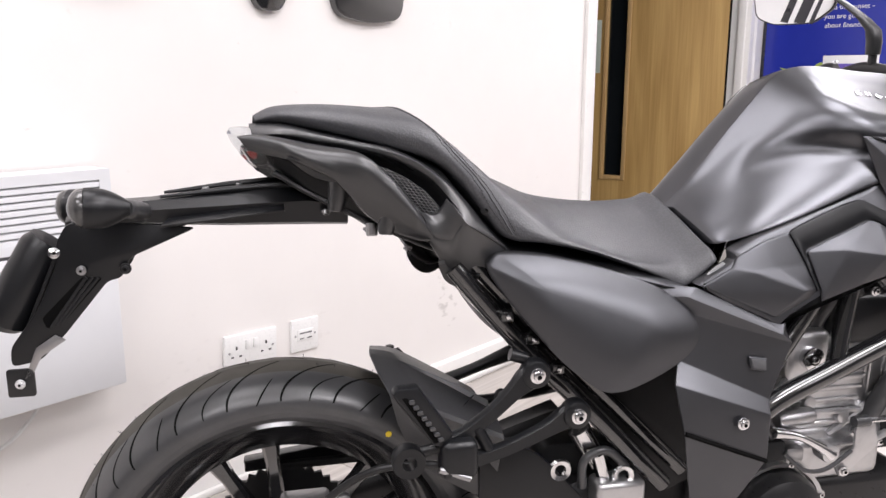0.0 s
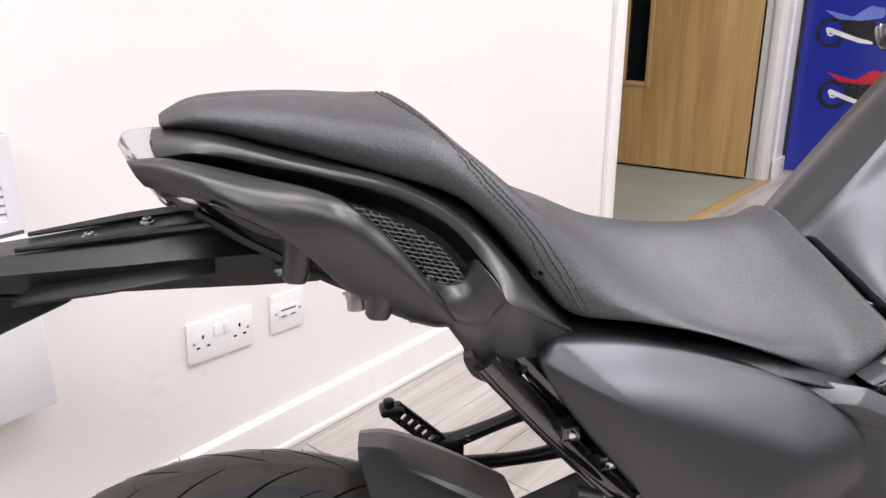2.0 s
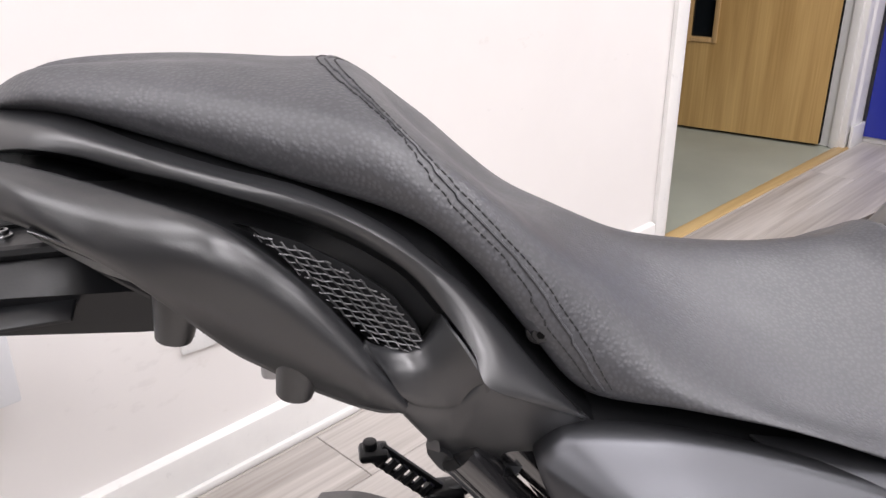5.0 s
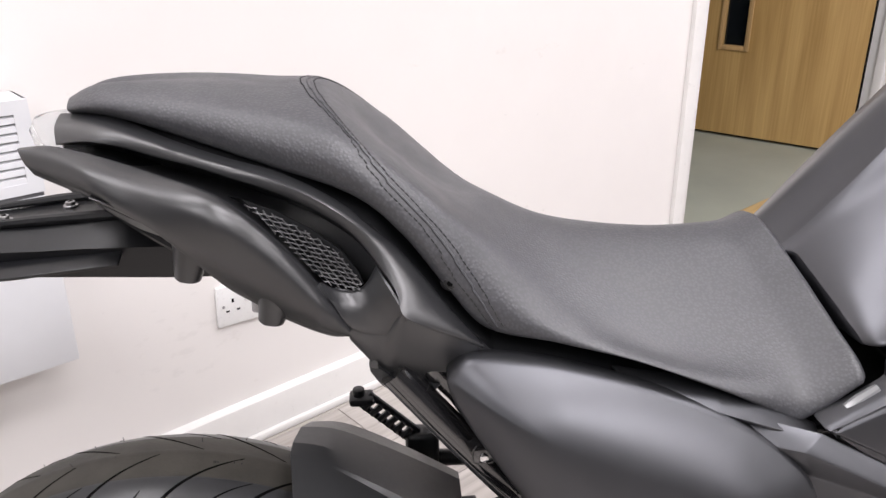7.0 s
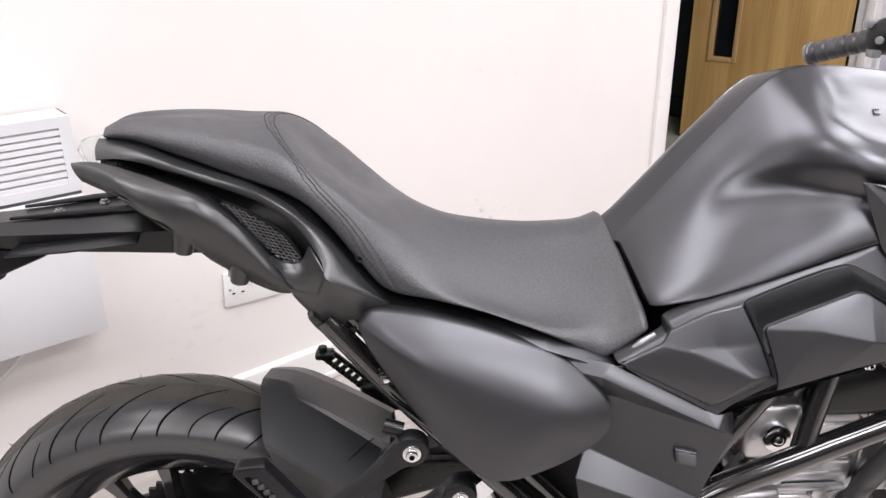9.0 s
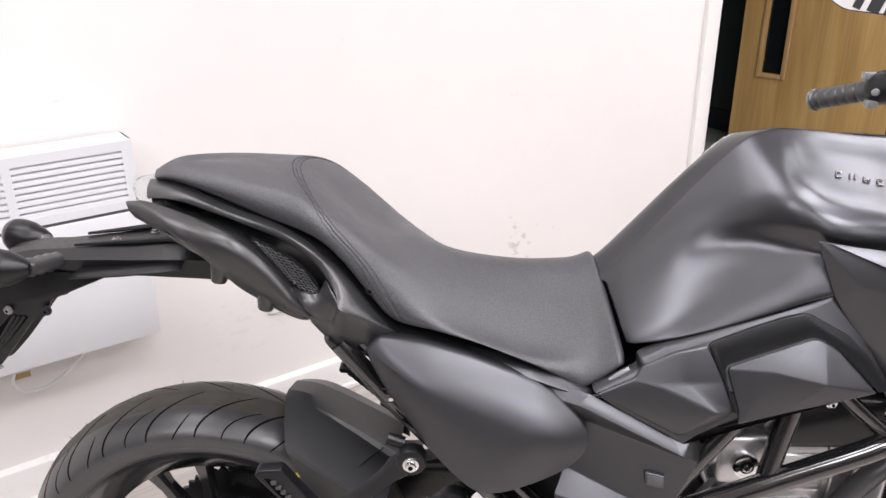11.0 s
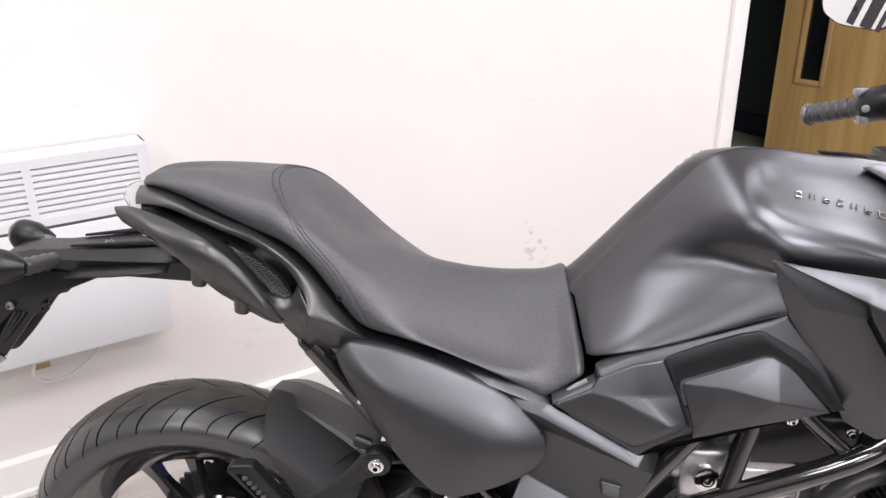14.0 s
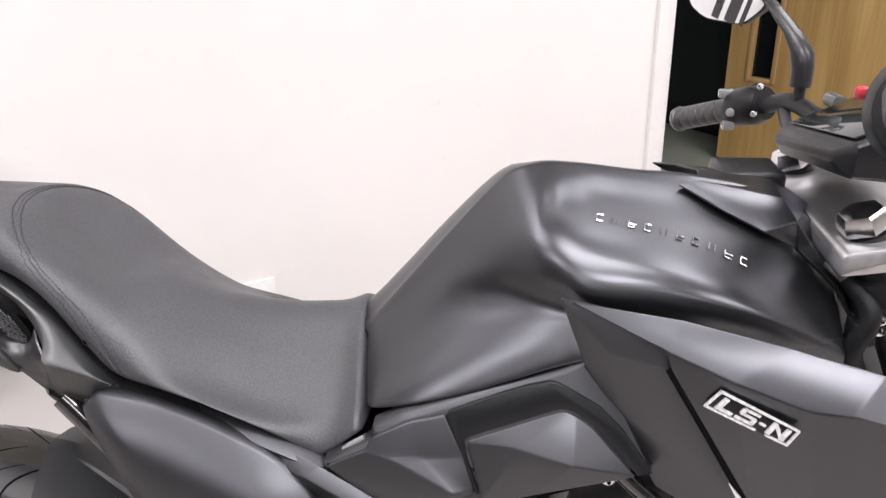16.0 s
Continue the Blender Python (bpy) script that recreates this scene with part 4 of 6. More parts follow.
def hugger():
    """A moulded hugger over the tyre: a tilted top field, a wedge rising along it and a folded-down flank."""
    lines = [
        [(0.302, 0.085, 0.530), (0.340, 0.085, 0.515), (0.390, 0.085, 0.487), (0.440, 0.085, 0.455)],
        [(0.289, 0.060, 0.572), (0.325, 0.062, 0.566), (0.385, 0.066, 0.530), (0.438, 0.066, 0.495)],
        [(0.283, 0.020, 0.594), (0.318, 0.024, 0.586), (0.380, 0.030, 0.549), (0.436, 0.030, 0.514)],
        [(0.2785, -0.012, 0.600), (0.313, -0.014, 0.592), (0.377, -0.024, 0.5565), (0.434, -0.030, 0.519)],
        [(0.2775, -0.027, 0.5985), (0.309, -0.031, 0.5905), (0.372, -0.049, 0.5645), (0.434, -0.066, 0.533)],
        [(0.2778, -0.029, 0.5975), (0.310, -0.034, 0.5890), (0.372, -0.053, 0.5590), (0.434, -0.072, 0.524)],
        [(0.283, -0.070, 0.5855), (0.314, -0.080, 0.577), (0.368, -0.103, 0.555), (0.430, -0.125, 0.532)],
        [(0.2905, -0.106, 0.5725), (0.320, -0.123, 0.565), (0.365, -0.146, 0.551), (0.424, -0.173, 0.532)],
        [(0.2925, -0.1085, 0.5665), (0.321, -0.1255, 0.559), (0.365, -0.1485, 0.545), (0.424, -0.1755, 0.526)],
        [(0.303, -0.100, 0.525), (0.328, -0.110, 0.510), (0.370, -0.128, 0.490), (0.424, -0.150, 0.470)],
        [(0.325, -0.091, 0.472), (0.345, -0.100, 0.456), (0.380, -0.115, 0.436), (0.424, -0.135, 0.420)],
    ]
    rows = np.array([cr(q, 15) for q in lines])
    hub = part("rear_hugger", solid(sheet(rows), 0.003), "guardplastic", BIKE, "black plastic rear hugger with folded fields", angle=14)
    # the slot across the front of the field, a black strip for its shade
    part("slot", sheet([[V3(0.4155, -0.064, 0.5425) + V3(dx, 0, dx * 0.35), V3(0.400, -0.090, 0.5455) + V3(dx, 0, dx * 0.35), V3(0.386, -0.114, 0.5475) + V3(dx, 0, dx * 0.35)] for dx in (-0.0014, 0.0014)]), "hole", hub)
    bolt("bolt", (0.433, -0.128, 0.565), (0.2, -1, 0.3), 0.009, hub, "satinblack", "black hugger bolt")


hugger()


# -- tail --
ST = [(0.131, -0.022, 0.912), (0.171, -0.037, 0.913), (0.217, -0.064, 0.902), (0.258, -0.084, 0.893), (0.298, -0.099, 0.885), (0.335, -0.109, 0.868), (0.365, -0.115, 0.845), (0.388, -0.119, 0.821), (0.411, -0.122, 0.791), (0.437, -0.126, 0.761), (0.447, -0.121, 0.75), (0.445, -0.122, 0.742), (0.432, -0.122, 0.735), (0.412, -0.121, 0.729)]
SL = [(0.135, -0.045, 0.893), (0.150, -0.053, 0.8965), (0.166, -0.060, 0.898), (0.189, -0.065, 0.8945), (0.214, -0.075, 0.8895), (0.240, -0.088, 0.8865), (0.2635, -0.098, 0.8815), (0.286, -0.104, 0.8755), (0.308, -0.108, 0.867), (0.328, -0.112, 0.8565), (0.3475, -0.117, 0.843), (0.363, -0.124, 0.825), (0.3755, -0.136, 0.808), (0.381, -0.148, 0.795), (0.405, -0.142, 0.779), (0.437, -0.1285, 0.757)]
BT = [(0.118, -0.068, 0.8975), (0.139, -0.072, 0.8995), (0.160, -0.079, 0.897), (0.179, -0.085, 0.8935), (0.199, -0.093, 0.8895), (0.219, -0.105, 0.8865), (0.239, -0.118, 0.884), (0.258, -0.128, 0.879), (0.272, -0.131, 0.870), (0.285, -0.130, 0.858), (0.298, -0.131, 0.845), (0.310, -0.131, 0.8305), (0.322, -0.131, 0.8145), (0.333, -0.132, 0.798), (0.343, -0.133, 0.780)]
BB = [(0.129, -0.077, 0.880), (0.152, -0.092, 0.876), (0.172, -0.102, 0.872), (0.192, -0.115, 0.867), (0.210, -0.124, 0.860), (0.226, -0.130, 0.850), (0.240, -0.130, 0.836), (0.252, -0.126, 0.821), (0.263, -0.122, 0.808), (0.276, -0.119, 0.797), (0.290, -0.119, 0.787), (0.304, -0.121, 0.780), (0.317, -0.124, 0.775), (0.330, -0.128, 0.772), (0.340, -0.130, 0.772)]
LIP = [(0.324, -0.133, 0.815), (0.330, -0.127, 0.808), (0.338, -0.123, 0.804), (0.346, -0.1225, 0.803), (0.354, -0.1225, 0.8075), (0.362, -0.1245, 0.822)]
BOWL = [(0.340, -0.134, 0.784), (0.3467, -0.132, 0.778), (0.356, -0.131, 0.775), (0.366, -0.132, 0.7745), (0.375, -0.138, 0.780), (0.381, -0.148, 0.794)]


def tail():
    # band below the seat, rolled inwards along its lower edge
    n = 100
    a, b = cr(ST[:10], n), cr(SL, n)
    net = []
    for p, q in zip(a, b):
        mid = (p + q) / 2 + V3(0, -0.004 - 0.03 * np.linalg.norm(q - p), 0.0015)
        edge = q + V3(0, -0.0015, 0.0012)
        net.append(np.r_[[p + V3(0, 0.026, -0.012)], cr([p + V3(0, 0.006, -0.003), p + V3(0, 0, -0.004), mid, edge, q + V3(0, 0.002, -0.001), q + V3(0, 0.016, -0.006), q + V3(0, 0.034, -0.016)], 22)])
    pair("tail_fairing", solid(sheet(net), 0.0025), "tailplastic", "satin black tail fairing below the seat", 35)
    # rounded hollow that closes the well, with a rolled lip
    a, b = cr(LIP, 30), cr(BOWL, 30)
    net = []
    for p, q in zip(a, b):
        mid = p + (q - p) * 0.45 + V3(0, -0.0035, 0.002)
        net.append(cr([p + V3(0, 0.022, -0.010), p + V3(0, 0.006, -0.0015), p, p + (q - p) * 0.12 + V3(0, -0.0022, 0), mid, q, q + V3(0, 0.004, -0.002)], 18))
    pair("fairing_hollow", solid(sheet(net), 0.002), "tailplastic", "smooth hollow at the foot of the tail fairing", 50)
    # lower body that runs down to the frame
    head = [(0.338, -0.132, 0.785), (0.348, -0.130, 0.777), (0.366, -0.131, 0.7735), (0.381, -0.147, 0.7935), (0.405, -0.141, 0.778), (0.432, -0.130, 0.760), (0.447, -0.122, 0.748)]
    foot = [(0.3413, -0.125, 0.7675), (0.3504, -0.1214, 0.7533), (0.3606, -0.116, 0.7375), (0.3727, -0.113, 0.7258), (0.390, -0.113, 0.720), (0.415, -0.117, 0.727), (0.446, -0.121, 0.742)]
    net = []
    for p, q in zip(cr(head, 48), cr(foot, 48)):
        net.append(cr([p + V3(0, 0.004, 0.002), p, p + (q - p) * 0.5 + V3(0, -0.003, 0), q + V3(0, -0.001, 0.002), q, q + V3(0, 0.012, 0.001)], 14))
    pair("fairing_foot", solid(sheet(net), 0.0025), "tailplastic", "satin black foot of the tail fairing", 40)
    # grab rail: a soft upper edge and a broad face that hangs below it
    n = 90
    a, b = cr(BT, n), cr(BB, n)
    rows = []
    for k, (p, q) in enumerate(zip(a, b)):
        f = k / (n - 1)
        e = min(1, 0.30 + 4 * f) * min(1, 0.35 + 5 * (1 - f))
        c = p + (q - p) * 0.30 + V3(0, -0.0165 * e, 0.001)
        d = p + (q - p) * 0.62 + V3(0, -0.0135 * e, 0)
        ring = [p + V3(0, 0.012 * e, -0.010 * e), p + V3(0, 0.003, -0.001), p + V3(0, -0.005 * e, -0.0006), p + (q - p) * 0.12 + V3(0, -0.0125 * e, 0.001), c, d, q + V3(0, -0.003 * e, 0.003), q, q + V3(0, 0.016 * e, 0.003)]
        rows.append(cr(ring, 36, True))
    pair("grab_rail", loft(rows), "railplastic", "black moulded grab rail beside the seat", 50)
    # dark well between rail and fairing
    n = 40
    a, b = cr(SL[1:13], n), cr(BT[1:], n)
    net = [[p + V3(0.0, 0.020, -0.008), p + V3(0, 0.040, -0.020), q + V3(0, 0.052, -0.016), q + V3(0, 0.010, -0.012)] for p, q in zip(a, b)]
    pair("well", sheet(net), "tailplastic", "", 60)


tail()


def grille():
    """Woven wire mesh filling the well."""
    poly = np.array([(0.262, 0.8665), (0.273, 0.864), (0.295, 0.857), (0.317, 0.846), (0.338, 0.831), (0.350, 0.815), (0.353, 0.806), (0.340, 0.801), (0.325, 0.810), (0.310, 0.825), (0.297, 0.840), (0.284, 0.854), (0.270, 0.8645)])
    depth = lambda x: -0.098 - 0.26 * (x - 0.25)

    def inside(x, z):
        c = False
        for (x0, z0), (x1, z1) in zip(poly, np.roll(poly, -1, 0)):
            if (z0 > z) != (z1 > z) and x < (x1 - x0) * (z - z0) / (z1 - z0) + x0:
                c = not c
        return c

    g = part("grille", plate(poly, lambda x, z: depth(x) + 0.007, 0.002, 0.0005), "deep", BIKE, "black wire mesh grille in the well")
    bm = bmesh.new()
    for fam, (dx, dz) in enumerate(((0.985, -0.17), (0.60, -0.80))):
        px, pz = -dz, dx
        for k in range(-58, 59):
            o = k * (0.0033, 0.0037)[fam]
            run = []
            for s in np.arange(-0.1, 0.1, 0.0013):
                x, z = 0.295 + px * o + dx * s, 0.842 + pz * o + dz * s
                if inside(x, z):
                    w = 0.0007 * math.sin(s / 0.0042 * math.pi + k * math.pi) * (1 if fam else -1)
                    run.append((x, depth(x) + w, z))
                elif run:
                    break
            if len(run) > 2:
                bm = tube(run, 0.00048, 5, 0, bm)
    a = part("wire_mesh", bm, "wire", g)
    tagged(a, kind="stuff")
    mirror_y(g)


grille()


def undertray():
    prof = [(0.150, 0.888, 0.862, 0.036), (0.170, 0.885, 0.843, 0.050), (0.20, 0.872, 0.822, 0.068), (0.245, 0.850, 0.800, 0.084), (0.30, 0.822, 0.774, 0.092), (0.34, 0.80, 0.758, 0.094), (0.375, 0.785, 0.745, 0.094), (0.42, 0.76, 0.735, 0.096), (0.47, 0.745, 0.72, 0.096)]
    rows = []
    for x, zt, zb, w in prof:
        rows.append([(x, -w * 0.8, zt), (x, -w, zt - 0.012), (x, -w, zb + 0.02), (x, -w * 0.72, zb), (x, w * 0.72, zb), (x, w, zb + 0.02), (x, w, zt - 0.012), (x, w * 0.8, zt)])
    u = part("undertray", loft([cr(r, 40, True) for r in rows]), "deep", BIKE, "black plastic undertray below the seat", angle=30)
    for x, z in ((0.221, 0.814), (0.273, 0.790), (0.325, 0.763)):
        bolt("bolt", (x, -0.060, z - 0.012), (0, -0.5, -1), 0.006, u, "dullsteel")
    part("seam_rib", tube([(0.16, -0.048, 0.850), (0.20, -0.062, 0.826), (0.26, -0.078, 0.796), (0.33, -0.088, 0.764), (0.37, -0.092, 0.748)], 0.004, 8, 30), "black", u)
    for x, y, z in ((0.229, -0.1015, 0.808), (0.287, -0.1195, 0.781)):
        for s in (1, -1):
            part("luggage_stub", tube([(x + 0.007, s * (y + 0.002), z + 0.034), (x + 0.004, s * y, z + 0.020), (x + 0.001, s * y, z + 0.004), (x, s * y, z + 0.001), (x, s * y, z)], [0.0145, 0.0118, 0.0098, 0.0092, 0.007], 20), "railplastic", BIKE, "black rubber luggage stub")
    # lens-shaped scoop under the rear of the grab rail
    scoop = rounded([(0.172, 0.8755), (0.194, 0.8690), (0.214, 0.8590), (0.236, 0.8450), (0.222, 0.8455), (0.204, 0.8500), (0.188, 0.8610)], 0.006, 3)
    pair("rail_scoop", plate(scoop, lambda x, z: -0.112 - 0.55 * (x - 0.172) + 0.75 * (z - 0.8755) * -1.0, 0.006, 0.0012), "railplastic", "shallow scoop under the grab rail", 30)
    part("tail_bolt", disc((0.2754, -0.082, 0.788), (0, -0.25, -1), 0.0072, 0.016, 0.0015, 20), "dullsteel", BIKE, "steel tail bolt")
    # seat pan and the side bolt under the seat edge
    rows = []
    for x, y, z in ((0.15, 0.025, 0.902), (0.226, 0.055, 0.893), (0.30, 0.085, 0.876), (0.36, 0.090, 0.850), (0.41, 0.096, 0.790), (0.445, 0.100, 0.752), (0.50, 0.108, 0.744), (0.58, 0.118, 0.722), (0.66, 0.128, 0.700), (0.70, 0.128, 0.705)):
        rows.append([(x, -y, z + 0.006), (x, -y, z - 0.014), (x, y, z - 0.014), (x, y, z + 0.006)])
    part("seat_pan", loft([cr(r, 20, True) for r in rows]), "deep", BIKE, "black seat base", angle=30)
    bolt("seat_bolt", (0.414, -0.1165, 0.806), (-0.15, -1, 0.1), 0.0075, BIKE, "satinblack", "black seat bolt in a ringed hole")


undertray()


def tail_lamp():
    o = new("tail_lamp")
    o.parent = BIKE
    rows = []
    for x0, z, w, d in ((0.106, 0.9035, 0.022, 0.040), (0.103, 0.897, 0.033, 0.050), (0.108, 0.885, 0.040, 0.050), (0.120, 0.867, 0.040, 0.040), (0.136, 0.850, 0.036, 0.030), (0.149, 0.841, 0.028, 0.02)):
        rows.append([(x0 + d, -w, z), (x0 + 0.016, -w, z), (x0 + 0.004, -w * 0.6, z), (x0, 0, z), (x0 + 0.004, w * 0.6, z), (x0 + 0.016, w, z), (x0 + d, w, z), (x0 + d, 0, z)])
    part("lens", loft([cr(r, 32, True) for r in rows]), GLASS, o, "clear tail lamp lens")
    part("reflector", box(0.134, 0.152, -0.034, 0.034, 0.858, 0.898, 0.003), "black", o)
    for y in (-1, 1):
        part("red_lamp", box(0.130, 0.140, y * 0.032 - 0.005, y * 0.032 + 0.005, 0.866, 0.880, 0.002), "red", o, "red lamp insert")
    part("light_bar", tube([(0.121, -0.036, 0.882), (0.136, -0.037, 0.858), (0.140, -0.025, 0.852)], 0.0025, 8, 16), "chrome", o)


def glass_mat():
    m = mat("clear_lens", (0.80, 0.82, 0.83), 0.06, 0, 0.02, 10)
    b = m.node_tree.nodes["Principled BSDF"]
    b.inputs["Transmission Weight"].default_value = 0.9
    b.inputs["IOR"].default_value = 1.08
    return m


GLASS = glass_mat()
tail_lamp()


def plate_bracket():
    """The long arm behind the tail, its indicators and the hanging plate holder."""
    rows = []
    for x, zt, zb, w in ((0.25, 0.822, 0.780, 0.05), (0.20, 0.832, 0.782, 0.055), (0.14, 0.829, 0.783, 0.050), (0.105, 0.825, 0.783, 0.046), (0.05, 0.820, 0.785, 0.040), (0.0, 0.815, 0.788, 0.036), (-0.04, 0.813, 0.788, 0.038), (-0.075, 0.806, 0.784, 0.034), (-0.092, 0.797, 0.783, 0.026)):
        h = zt - zb
        rows.append([(x, -w * 0.55, zt), (x, -w, zt - h * 0.35), (x, -w * 0.92, zb + h * 0.1), (x, -w * 0.7, zb), (x, w * 0.7, zb), (x, w * 0.92, zb + h * 0.1), (x, w, zt - h * 0.35), (x, w * 0.55, zt)])
    o = part("plate_bracket", loft(rows), "black", BIKE, "long black number plate bracket", angle=25)
    for s in (-1, 1):
        part("side_flange", facets([(0.17, s * 0.050, 0.812), (0.03, s * 0.038, 0.796), (0.02, s * 0.055, 0.789), (0.09, s * 0.064, 0.797), (0.17, s * 0.066, 0.806)], [(0, 1, 2, 3, 4)], 0.003, 0.001), "black", o)
        part("upper_rib", tube([(0.19, s * 0.030, 0.834), (0.10, s * 0.026, 0.828), (0.02, s * 0.02, 0.820)], [0.005, 0.004, 0.002], 8), "black", o)
    for x, y in ((0.075, -0.02), (0.115, 0.01)):
        bolt("bolt", (x, y, 0.826), (0, 0, 1), 0.006, o, "dullsteel")
    # lower arm: two side plates with a ribbed back between them
    side = [(-0.088, 0.793), (-0.01, 0.790), (0.062, 0.782), (-0.018, 0.748), (-0.030, 0.722), (-0.046, 0.720), (-0.100, 0.655), (-0.132, 0.622), (-0.166, 0.616), (-0.165, 0.640), (-0.128, 0.690), (-0.104, 0.742), (-0.103, 0.768)]
    for y, g in ((-0.036, 1), (0.032, 1)):
        part("side_plate", plate(rounded(side, 0.008, 3), y, 0.004, 0.0012), "black", o)
    for k in range(4):
        t = k / 3
        part("rib", tube([(-0.055 - 0.018 * t, 0.0 + (t - 0.5) * 0.045, 0.735), (-0.115 - 0.018 * t, (t - 0.5) * 0.045, 0.645)], 0.004, 6), "black", o)
    rec = np.array([(-0.052, 0.724), (-0.076, 0.726), (-0.126, 0.676), (-0.121, 0.662), (-0.099, 0.672)])
    # Black patch laid on the plate for the recess's shade.
    win = part("recess", plate(rounded(rec, 0.004, 2), -0.0366, 0.002, 0.0004), "hole", o)
    for k in range(3):
        u = 0.22 + 0.28 * k
        a, b = rec[0] + (rec[1] - rec[0]) * u, rec[4] + (rec[3] - rec[4]) * u
        part("recess_rib", tube([(a[0], -0.037, a[1]), (b[0], -0.037, b[1])], 0.0022, 6), "black", win)
    part("back_plate", facets([(-0.102, -0.034, 0.762), (-0.102, 0.034, 0.762), (-0.160, 0.034, 0.634), (-0.160, -0.034, 0.634)], [(0, 1, 2, 3)], 0.004, 0.001), "deep", o)
    lamp = part("plate_lamp", tube([(-0.118, 0.0, 0.768), (-0.124, 0.0, 0.760), (-0.178, 0.0, 0.668), (-0.182, 0, 0.660)], [0.022, 0.028, 0.030, 0.022], 18), "black", o, "black plate lamp housing")
    bolt("bolt", (-0.105, -0.036, 0.757), (0.2, -1, 0.2), 0.007, o)
    bolt("bolt", (-0.075, -0.040, 0.735), R, 0.006, o, "dullsteel")
    bolt("bolt", (-0.024, -0.040, 0.735), R, 0.007, o, "satinblack", "black bolt")
    part("hanger_plate", facets([(-0.13, -0.04, 0.628), (-0.10, -0.04, 0.648), (-0.112, -0.04, 0.655), (-0.135, -0.04, 0.640), (-0.152, -0.04, 0.600), (-0.142, -0.04, 0.605)], [(0, 1, 2, 3), (0, 3, 4, 5)], 0.002, 0.0005), "dullsteel", o, "bare steel hanger")
    part("fixing_tab", plate(rounded([(-0.172, 0.614), (-0.140, 0.614), (-0.140, 0.578), (-0.172, 0.578)], 0.004), -0.040, 0.003, 0.0006), "satinblack", o)
    bolt("bolt", (-0.156, -0.043, 0.596), R, 0.006, o, "badge", "brassy fixing bolt")
    # indicators
    for y0, sx, yb, xb, zb in ((-0.034, 0.0, -0.086, -0.012, 0.816), (0.026, -0.055, 0.060, -0.062, 0.795)):
        i = new("indicator")
        i.parent = BIKE
        s0, s1 = V3(sx, y0, zb - 0.012), V3(xb, yb, zb)
        rad = [0.0115, 0.0105, 0.0125, 0.0105, 0.0125, 0.0105, 0.0125, 0.010]
        part("stalk", tube([s0 + (s1 - s0) * u for u in np.linspace(0, 1, 8)], rad, 16), "rubber", i, "ribbed rubber indicator stalk")
        sg = -1 if yb < 0 else 1
        body = [(0.006, 0.0, 0.0, 0.008), (-0.005, 0.001, 0.0005, 0.0150), (-0.018, 0.002, 0.001, 0.0212), (-0.032, 0.004, 0.002, 0.0238), (-0.044, 0.006, 0.003, 0.0236)]
        part("body", tube([s1 + V3(x, sg * y, z) for x, y, z, r in body], [r for *_, r in body], 28, 26), "black", i, "black indicator body")
        lens = [(-0.042, 0.006, 0.003, 0.0228), (-0.049, 0.0065, 0.003, 0.0222), (-0.056, 0.007, 0.003, 0.0165), (-0.060, 0.007, 0.003, 0.007)]
        part("lens", tube([s1 + V3(x, sg * y, z) for x, y, z, r in lens], [r for *_, r in lens], 28, 10), "smoke", i, "smoked indicator lens")


plate_bracket()


# -- frame, footrests --
def frame_tubes():
    f = new("frame")
    f.parent = BIKE
    for s in (1, -1):
        for path, r in (
            ([(0.372, -0.118, 0.735), (0.46, -0.128, 0.632), (0.56, -0.138, 0.530), (0.66, -0.146, 0.425)], 0.0125),
            ([(0.395, -0.112, 0.742), (0.49, -0.122, 0.640), (0.60, -0.132, 0.530), (0.69, -0.138, 0.44)], 0.0105),
            ([(0.755, -0.190, 0.520), (0.773, -0.183, 0.577), (0.829, -0.172, 0.652), (0.86, -0.165, 0.69)], 0.0135),
            ([(0.760, -0.192, 0.530), (0.80, -0.190, 0.555), (0.896, -0.186, 0.594), (1.048, -0.172, 0.656), (1.14, -0.10, 0.70)], 0.0145),
            ([(0.884, -0.180, 0.592), (0.894, -0.172, 0.632), (0.909, -0.162, 0.690), (0.912, -0.155, 0.73)], 0.0125),
            ([(0.950, -0.158, 0.712), (0.978, -0.164, 0.684), (1.022, -0.170, 0.646)], 0.0095),
            ([(0.440, -0.125, 0.740), (0.60, -0.135, 0.700), (0.78, -0.15, 0.70), (0.95, -0.13, 0.76)], 0.0125),
        ):
            part("tube", tube([(x, y * s, z) for x, y, z in path], r, 16, 24), "gloss", f, "gloss black frame tube")
    for y in (-1, 1):
        part("gusset", plate(rounded([(0.735, 0.515), (0.80, 0.535), (0.775, 0.585), (0.745, 0.575)], 0.008), y * 0.186, 0.008, 0.002), "gloss", f)
    for x, z in ((0.436, 0.672), (0.470, 0.640), (0.505, 0.598)):
        part("tab", box(x - 0.008, x + 0.008, -0.146, -0.128, z - 0.004, z + 0.01, 0.002), "gloss", f)
        part("rivet", disc((x, -0.146, z + 0.003), R, 0.0035, 0.003, 0.001, 10), "chrome", f)


frame_tubes()


